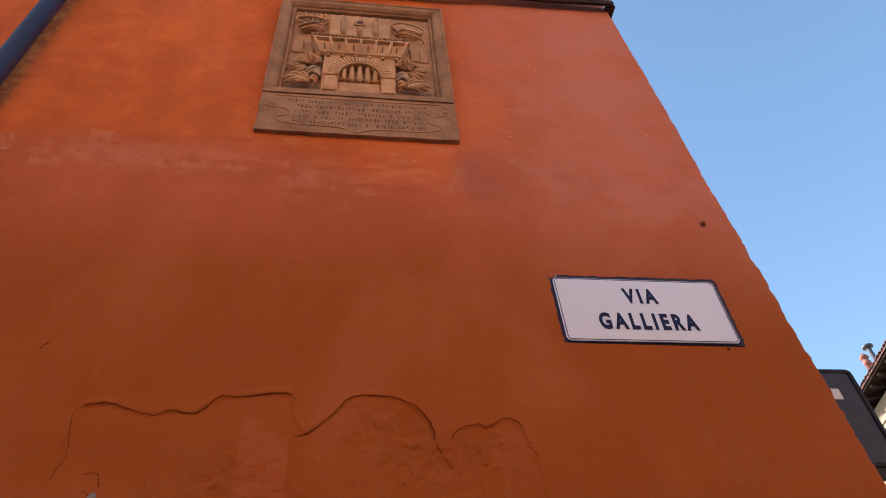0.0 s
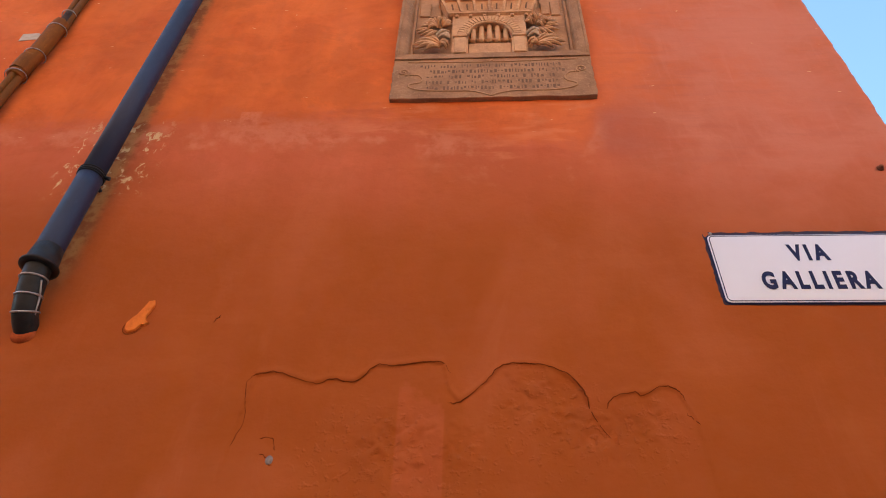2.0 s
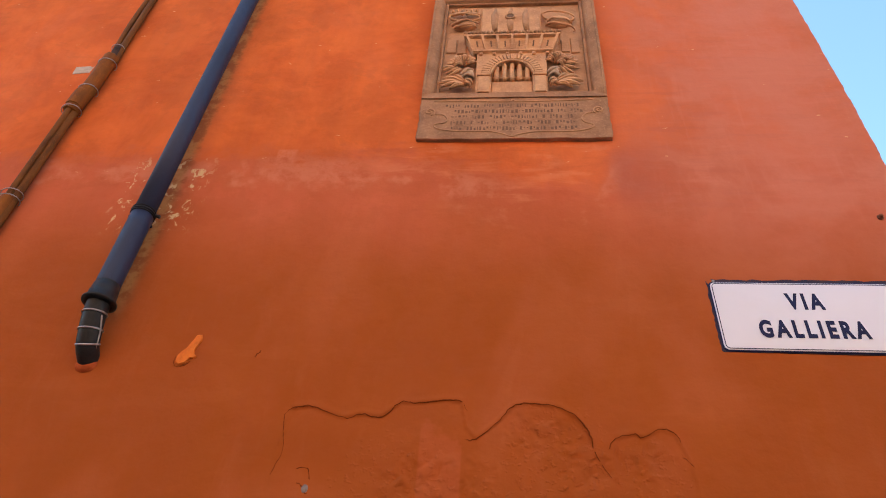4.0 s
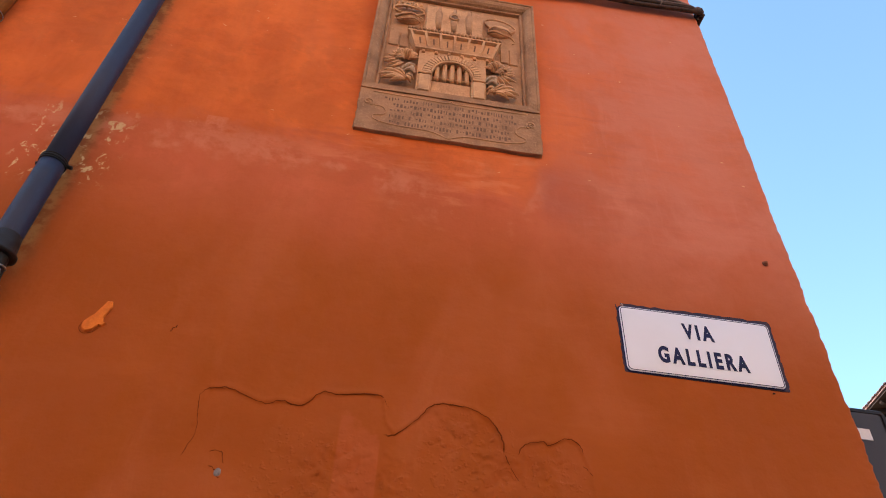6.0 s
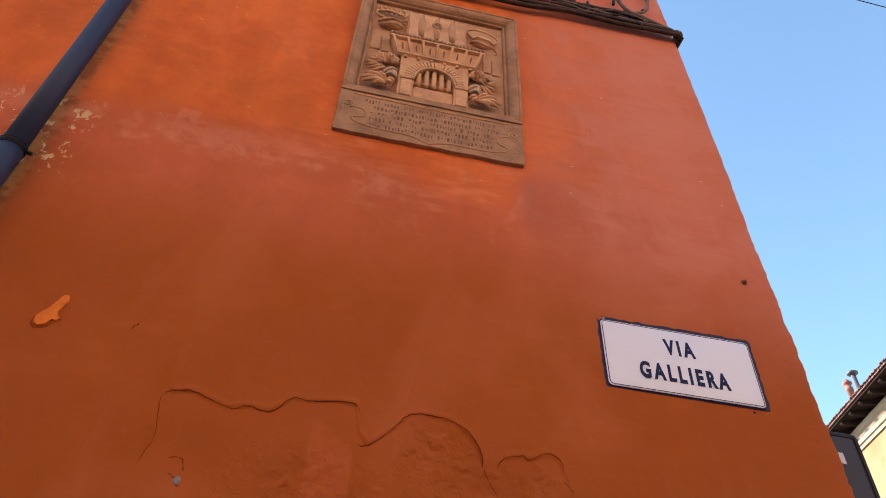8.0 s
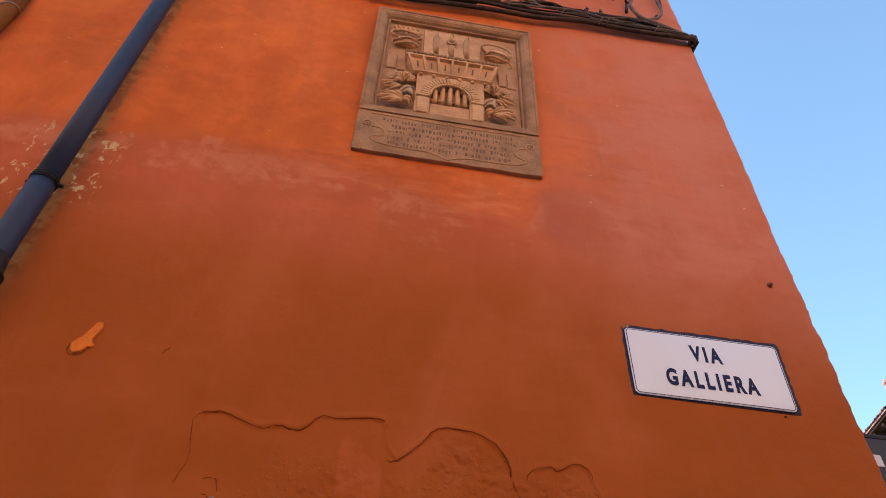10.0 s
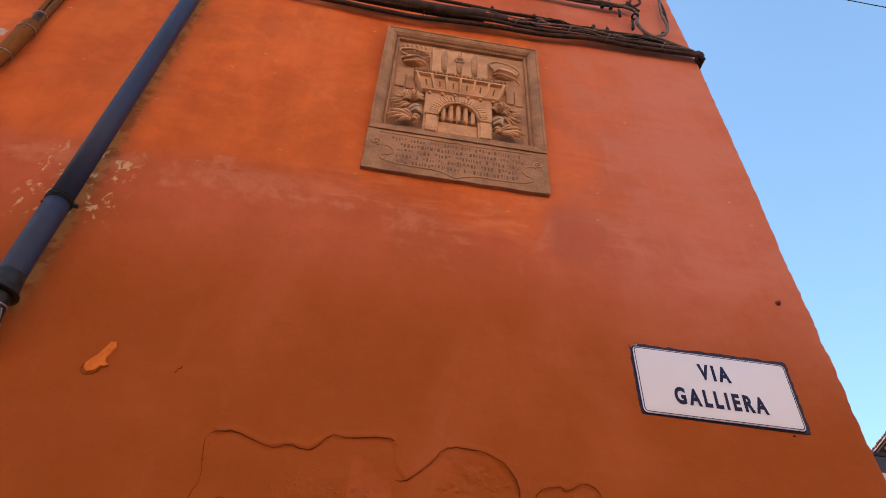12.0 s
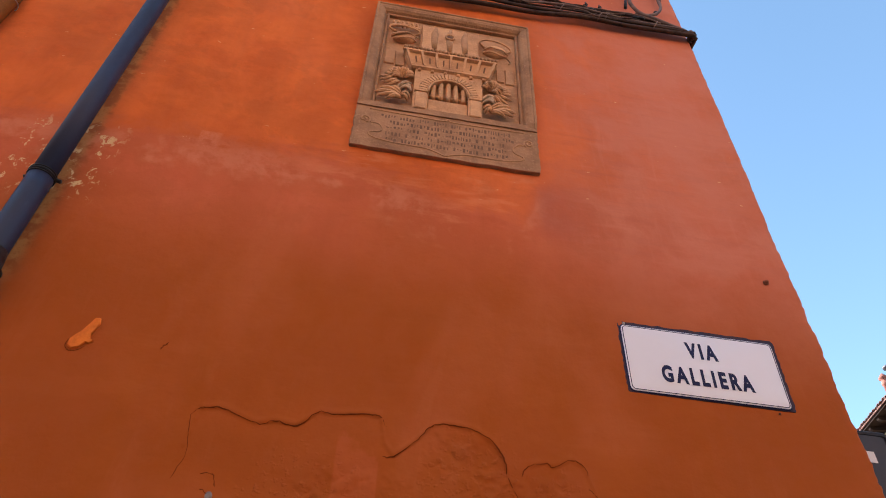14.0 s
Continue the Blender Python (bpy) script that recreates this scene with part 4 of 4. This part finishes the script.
cable([(-9, -0.05, 5.93), (-3.0, -0.045, 5.975), (-1.8, -0.07, 5.92), (-1.4, -0.085, 5.87), (-0.7, -0.08, 5.895), (-0.3, -0.06, 5.91), (0.4, -0.06, 5.955), (0.82, -0.06, 5.965), (0.90, -0.035, 5.97), (0.92, 0.12, 5.98), (0.93, 1.2, 5.97)], 0.012, run)
cable([(-1.75, -0.08, 5.955), (-1.42, -0.085, 5.92), (-1.15, -0.085, 5.91), (-0.9, -0.08, 5.915), (-0.66, -0.075, 5.945)], 0.044, run, CABLE, 8, "sleeve", "thick black cable sleeve")
cable([(-0.70, -0.075, 5.94), (-0.58, -0.07, 5.955), (-0.50, -0.065, 5.962)], 0.030, run, CABLE, 8, "sleeve", "tapered sleeve end")
for dz, dy, mat in ((0.0, -0.07, CABLE_GREY), (0.016, -0.06, CABLE), (0.030, -0.055, CABLE_GREY), (-0.016, -0.065, CABLE), (0.045, -0.05, CABLE)):
    cable([(-0.55, dy, 5.955 + dz * 0.4), (-0.3, dy, 5.97 + dz), (-0.02, dy - 0.01, 5.985 + 1.4 * dz), (0.3, dy, 5.99 + dz), (0.55, dy, 5.985 + dz * 0.8), (0.82, dy, 5.975 + 0.5 * dz), (0.902, -0.02, 5.965 + 0.5 * dz)], 0.007, run, mat)
cable([(-1.55, -0.03, 6.20), (-1.03, -0.045, 6.13), (-0.8, -0.05, 6.10), (-0.52, -0.05, 6.095), (-0.27, -0.05, 6.09), (-0.05, -0.05, 6.075), (0.22, -0.05, 6.075), (0.44, -0.05, 6.06), (0.63, -0.05, 6.04), (0.82, -0.05, 6.00), (0.90, -0.02, 5.985), (0.92, 0.2, 5.99)], 0.013, run)
cable([(-0.75, -0.05, 6.085), (-0.62, -0.06, 6.06), (-0.4, -0.055, 6.035), (0.0, -0.06, 6.04), (0.4, -0.05, 6.03), (0.8, -0.05, 5.99)], 0.006, run, CABLE_GREY)
stray = random.Random(17)
for k in range(7):
    x0 = stray.uniform(-0.6, 0.1)
    x1 = x0 + stray.uniform(0.25, 0.6)
    base = stray.uniform(5.93, 6.06)
    cable([(x0 + (x1 - x0) * u, -0.05 - stray.uniform(0.005, 0.03), base + 0.02 * math.sin(5 * u + k) + stray.uniform(-0.012, 0.012)) for u in np.linspace(0, 1, 6)], stray.choice((0.004, 0.005, 0.007)), run, stray.choice((CABLE_GREY, CABLE, CABLE)))
for k in range(6):
    x = stray.uniform(-0.35, 0.5)
    z = stray.uniform(5.97, 6.05)
    part("joint", Mesh().tube([(x, -0.072, z), (x + 0.02, -0.078, z + 0.002), (x + 0.05, -0.076, z + 0.004), (x + 0.065, -0.07, z + 0.003)], lambda u: 0.011 - 0.006 * abs(2 * u - 1), 8), stray.choice((CABLE_GREY, BLACK)), run, "taped cable joint")
for x, z in ((-0.60, 6.10), (-0.30, 6.09), (0.133, 6.085), (0.232, 6.08)):
    part("clip", Mesh().tube([(x, 0.01, z), (x, -0.045, z), (x + 0.003, -0.050, z + 0.03), (x + 0.003, -0.046, z + 0.075)], 0.007, 6), BLACK, run, "small black cable clip")
    part("clip_head", Mesh().ball((x + 0.003, -0.046, z + 0.045), (0.014, 0.012, 0.010)), BLACK, run, "small black clip head")
for x, z in ((-1.05, 5.90), (-0.43, 5.95), (-0.06, 5.965), (0.21, 5.955), (0.26, 5.965), (0.61, 5.97)):
    part("tie", Mesh().tube([(x + 0.02 * math.sin(a), -0.062 + 0.030 * math.cos(a), z + 0.040 * math.sin(a)) for a in np.linspace(0, 2 * math.pi, 17)], 0.0035, 5), CABLE_GREY, run, "grey cable tie")
rnd = random.Random(3)
for k in range(4):
    a0 = rnd.uniform(0, 6)
    part("coil", Mesh().tube([(0.893 + 0.026 * math.cos(a + a0) * (0.7 + 0.3 * (k % 2)), -0.026 + 0.024 * math.sin(a), 5.984 + 0.026 * math.sin(a + a0) + 0.006 * k - 0.010) for a in np.linspace(0, 2 * math.pi, 19)], 0.008, 8), (CABLE, CABLE_GREY)[k % 2], run, "coil of cable round the corner")
adopt(run)

upper = thing("upper_cable_bundle", (0.1, -0.04, 6.45), "dusty cables with a hanging loop below the corner", "cables")
cable([(-1.2, -0.03, 6.60), (-0.6, -0.035, 6.54), (-0.10, -0.045, 6.488), (0.12, -0.05, 6.480), (0.27, -0.05, 6.486), (0.42, -0.05, 6.515), (0.47, -0.05, 6.60), (0.50, -0.045, 6.75), (0.52, -0.04, 7.6)], 0.010, upper)
cable([(-1.2, -0.035, 6.64), (-0.5, -0.04, 6.55), (-0.1, -0.055, 6.505), (0.15, -0.06, 6.50), (0.38, -0.055, 6.505), (0.47, -0.05, 6.49), (0.483, -0.05, 6.40), (0.49, -0.055, 6.26), (0.53, -0.055, 6.14), (0.65, -0.055, 6.065), (0.82, -0.05, 6.01), (0.90, -0.02, 6.0)], 0.013, upper, CABLE_GREY)
cable([(-0.9, -0.03, 6.62), (-0.2, -0.05, 6.525), (0.1, -0.05, 6.515), (0.4, -0.05, 6.53), (0.455, -0.06, 6.56), (0.49, -0.06, 6.52), (0.51, -0.06, 6.46)], 0.012, upper, CABLE)
cable([(0.70, -0.04, 7.6), (0.705, -0.045, 7.0), (0.714, -0.045, 6.79), (0.735, -0.045, 6.62), (0.731, -0.045, 6.50), (0.715, -0.045, 6.32), (0.665, -0.045, 6.20), (0.56, -0.045, 6.135), (0.50, -0.04, 6.15)], 0.011, upper, CABLE_GREY)
cable([(0.73, -0.04, 7.6), (0.728, -0.04, 6.95), (0.745, -0.04, 6.62), (0.738, -0.04, 6.45), (0.72, -0.04, 6.30), (0.67, -0.04, 6.19)], 0.008, upper, CABLE)
cable([(0.56, -0.045, 7.6), (0.565, -0.045, 6.75), (0.55, -0.05, 6.62), (0.50, -0.05, 6.56), (0.46, -0.05, 6.55)], 0.010, upper, CABLE)
for x0, z0, x1, z1 in ((0.375, 6.50, 0.352, 6.33), (0.462, 6.36, 0.425, 6.165)):
    part("peg", Mesh().tube([(x0, -0.03, z0), ((x0 + x1) / 2, -0.055, (z0 + z1) / 2), (x1, -0.06, z1)], lambda u: 0.008 + 0.004 * u, 8), BLACK, upper, "black plastic peg")
for x in (0.235, 0.30):
    part("insulator", Mesh().loft([[(x + r * math.cos(a), -0.055 + r * math.sin(a), z) for a in (2 * math.pi * k / 10 for k in range(10))] for z, r in ((6.44, 0.012), (6.445, 0.017), (6.455, 0.009), (6.47, 0.009), (6.53, 0.007), (6.58, 0.005))], True), BLACK, upper, "small dark insulator")
part("tie", Mesh().tube([(0.475 + 0.022 * math.cos(a), -0.055 + 0.022 * math.sin(a), 6.375) for a in np.linspace(0, 2 * math.pi, 15)], 0.008, 6), BLACK, upper, "black cable tie")
for x, z in ((0.47, 6.545), (0.665, 6.21), (0.725, 6.54)):
    part("clip", Mesh().ball((x, -0.04, z), (0.016, 0.016, 0.022)), BLACK, upper, "small black cable clip")
adopt(upper)

riser = thing("vertical_cable_bundle", (-3.23, -0.04, 2.0), "brown painted cables rising up the wall, tied with wire", "cables")
for dx, dy, r in ((-0.020, -0.032, 0.020), (0.016, -0.036, 0.022), (0.0, -0.062, 0.015)):
    cable([(-3.25 + dx, dy, 1.6), (-3.248 + dx, dy, 3.0), (-3.245 + 1.2 * dx, dy, 3.85), (-3.24 + dx, dy, 4.2), (-3.236 + dx, dy, 4.6)], r, riser, CABLE_PAINTED)
for dx, dy, r in ((-0.018, -0.032, 0.016), (0.016, -0.034, 0.019)):
    cable([(-3.20 + dx, dy, 4.98), (-3.215 + 1.3 * dx, dy, 5.2), (-3.222 + 1.5 * dx, dy, 5.5), (-3.222 + dx, dy, 5.92)], r, riser, CABLE_PAINTED)
cable([(-3.24, -0.042, 4.50), (-3.228, -0.045, 4.60), (-3.21, -0.048, 4.75), (-3.208, -0.048, 4.95), (-3.206, -0.045, 5.02)], 0.043, riser, SLEEVE, 8, "sleeve", "orange-brown cable sleeve")
cable([(-3.206, -0.045, 5.0), (-3.206, -0.042, 5.07), (-3.208, -0.040, 5.13)], 0.026, riser, CABLE, 8, "sleeve", "dark sleeve end")
cable([(-3.236, -0.045, 4.54), (-3.232, -0.047, 4.60), (-3.226, -0.047, 4.66)], 0.047, riser, SLEEVE, 8, "sleeve", "orange-brown cable sleeve")
cable([(-3.25, -0.045, 3.68), (-3.248, -0.047, 3.76), (-3.247, -0.045, 3.82)], 0.034, riser, SLEEVE, 6, "sleeve", "pale sleeve end")
for z, r, x in ((3.84, 0.048, -3.246), (3.80, 0.050, -3.247), (4.505, 0.049, -3.236), (4.69, 0.051, -3.218), (4.95, 0.049, -3.208), (5.12, 0.034, -3.208)):
    part("tie", Mesh().tube([(x + r * math.cos(a), -0.042 + r * math.sin(a), z + 0.012 * math.cos(a)) for a in np.linspace(0, 2 * math.pi, 21)], 0.0028, 5), WIRE, riser, "pale wire tie")
part("hook", Mesh().tube(spline([(-3.222, 0.01, 5.93), (-3.222, -0.05, 5.94), (-3.20, -0.06, 5.96), (-3.23, -0.04, 5.98)], 5), 0.010, 6), BLACK, riser, "dark wall hook")
adopt(riser)

overhead = thing("overhead_wire", (4, 0.75, 9.5), "thin dark wire across the street", "wire")
part("strand", Mesh().tube([(0.8 + 14 * u, 0.78 - 0.05 * u, 9.75 - 1.0 * u * (1 - u)) for u in np.linspace(0, 1, 25)], 0.006, 6), RIM, overhead)
adopt(overhead)

# ---- projecting box sign on the side wall ----
BX0, BX1, BY0, BY1, BZ0, BZ1 = 0.93, 1.545, 0.470, 0.60, 2.79, 3.292
box = thing("projecting_sign", (0.95, 0.53, BZ0), "slate grey projecting box sign with dark rim", "sign")
part("casing", Mesh().loft([[(x, y, z) for x, z in rounded(BX0 + i, BX1 - i, BZ0 + i, BZ1 - i, 0.03 - i)] for y, i in ((BY1, 0.006), (BY1 - 0.006, 0), (BY0 + 0.006, 0), (BY0, 0.006), (BY0, 0.022), (BY0 + 0.006, 0.026))]), RIM, box, "dark metal casing")
part("panel", Mesh().loft([[(x, y, z) for x, z in rounded(BX0 + 0.02, BX1 - 0.036, BZ0 + 0.012, BZ1 - 0.026, 0.015)] for y in (BY0 + 0.02, BY0 + 0.002)]), PANEL, box, "slate grey panel")
part("sticker", Mesh().slab([(1.355, 3.122), (1.424, 3.120), (1.424, 3.178), (1.355, 3.180)], BY0 - 0.001, BY0 + 0.004, 0.001), LABEL, box, "small white sticker")
adopt(box)

# ---- yellow house across the side street ----
house = thing("yellow_house", (0, 0, 0), "sunlit ochre yellow house with a tiled roof and deep eaves", "house")
EAVE, WALL_X = 11.0, 0.72
part("wall", Mesh().box(WALL_X, 10, -14, 26, 0, 10.45), YELLOW, house, "sunlit ochre yellow plaster")
cornice = Mesh().loft([[(x, y, z) for x, z in ((WALL_X + 0.2, 10.42), (WALL_X - 0.05, 10.42), (WALL_X - 0.06, 10.50), (WALL_X - 0.10, 10.52), (WALL_X - 0.11, 10.62), (WALL_X - 0.20, 10.74), (WALL_X - 0.21, 10.86), (WALL_X - 0.16, 10.90), (WALL_X + 0.2, 10.92))] for y in (-14, 26)])
part("cornice", cornice, CREAM, house, "cream moulded cornice")
part("soffit", Mesh().loft([[(0.03, y, EAVE - 0.03), (0.03, y, EAVE + 0.02), (WALL_X + 5, y, EAVE + 1.2), (WALL_X + 5, y, EAVE + 1.15), (WALL_X, y, EAVE + 0.03)] for y in (-14, 26)]), TIMBER, house, "dark timber eaves")
part("roof", Mesh().loft([[(-0.02, y, EAVE + 0.02), (-0.02, y, EAVE + 0.06), (6, y, EAVE + 1.36), (6, y, EAVE + 1.3)] for y in (-14, 26)]), TILE, house, "tiled roof")
rafter = Mesh().loft([[(x, y, z) for x, z in ((0.08, EAVE - 0.04), (0.06, EAVE + 0.0), (WALL_X + 0.05, EAVE + 0.04), (WALL_X + 0.05, EAVE - 0.12), (0.16, EAVE - 0.13), (0.10, EAVE - 0.09))] for y in (-0.06, 0.06)]).data("rafter", TIMBER)
tile = Mesh().loft([[(x, 0.062 * math.cos(a), EAVE + 0.045 + rise + 0.05 * math.sin(a)) for a in (math.pi * k / 6 for k in range(7))] + [(x, 0.047 * math.cos(a), EAVE + 0.045 + rise + 0.036 * math.sin(a)) for a in (math.pi * k / 6 for k in range(6, -1, -1))] for x, rise in ((-0.07, 0.0), (0.55, 0.14))]).data("roof_tile", TILE)
for k in range(30):
    part("rafter", rafter, None, house).location.y = -8 + 0.55 * k
for k in range(110):
    t = part("roof_tile", tile, None, house)
    t.location = (0.01 * math.sin(k * 1.7), -8 + 0.15 * k, 0.008 * math.sin(k * 2.9))
stack = part("chimney", Mesh().loft([[(x + s * r * 0.2, y + u * r * 0.2, z) for s, u in ((-1, -1), (1, -1), (1, 1), (-1, 1))] for z, r, x, y in ((11.0, 1, 2.27, 2.08), (13.05, 1, 2.27, 2.08))]), BRICK, house, "red brick chimney")
part("pot", Mesh().loft([[(2.27 + 0.72 * r * math.cos(a), 2.08 + 0.72 * r * math.sin(a), z) for a in (2 * math.pi * k / 14 for k in range(14))] for z, r in ((13.0, 0.15), (13.42, 0.13), (13.43, 0.16), (13.52, 0.17), (13.53, 0.13), (13.64, 0.13), (13.66, 0.20), (13.71, 0.19), (13.84, 0.05))], True), BRICK, stack, "terracotta chimney pot with cap")
flue = part("flue", Mesh().tube([(2.85, 2.49, 11.3), (2.85, 2.49, 14.35)], 0.075, 12), FLUE, house, "dull steel flue pipe")
part("flue_cap", Mesh().loft([[(2.85 + r * math.cos(a), 2.49 + r * math.sin(a), z) for a in (2 * math.pi * k / 14 for k in range(14))] for z, r in ((14.32, 0.17), (14.37, 0.18), (14.45, 0.05))], True), FLUE, flue, "steel rain cap")
house.matrix_basis = pose(12.7, 12.3, 0, 0, 0, -12.7)
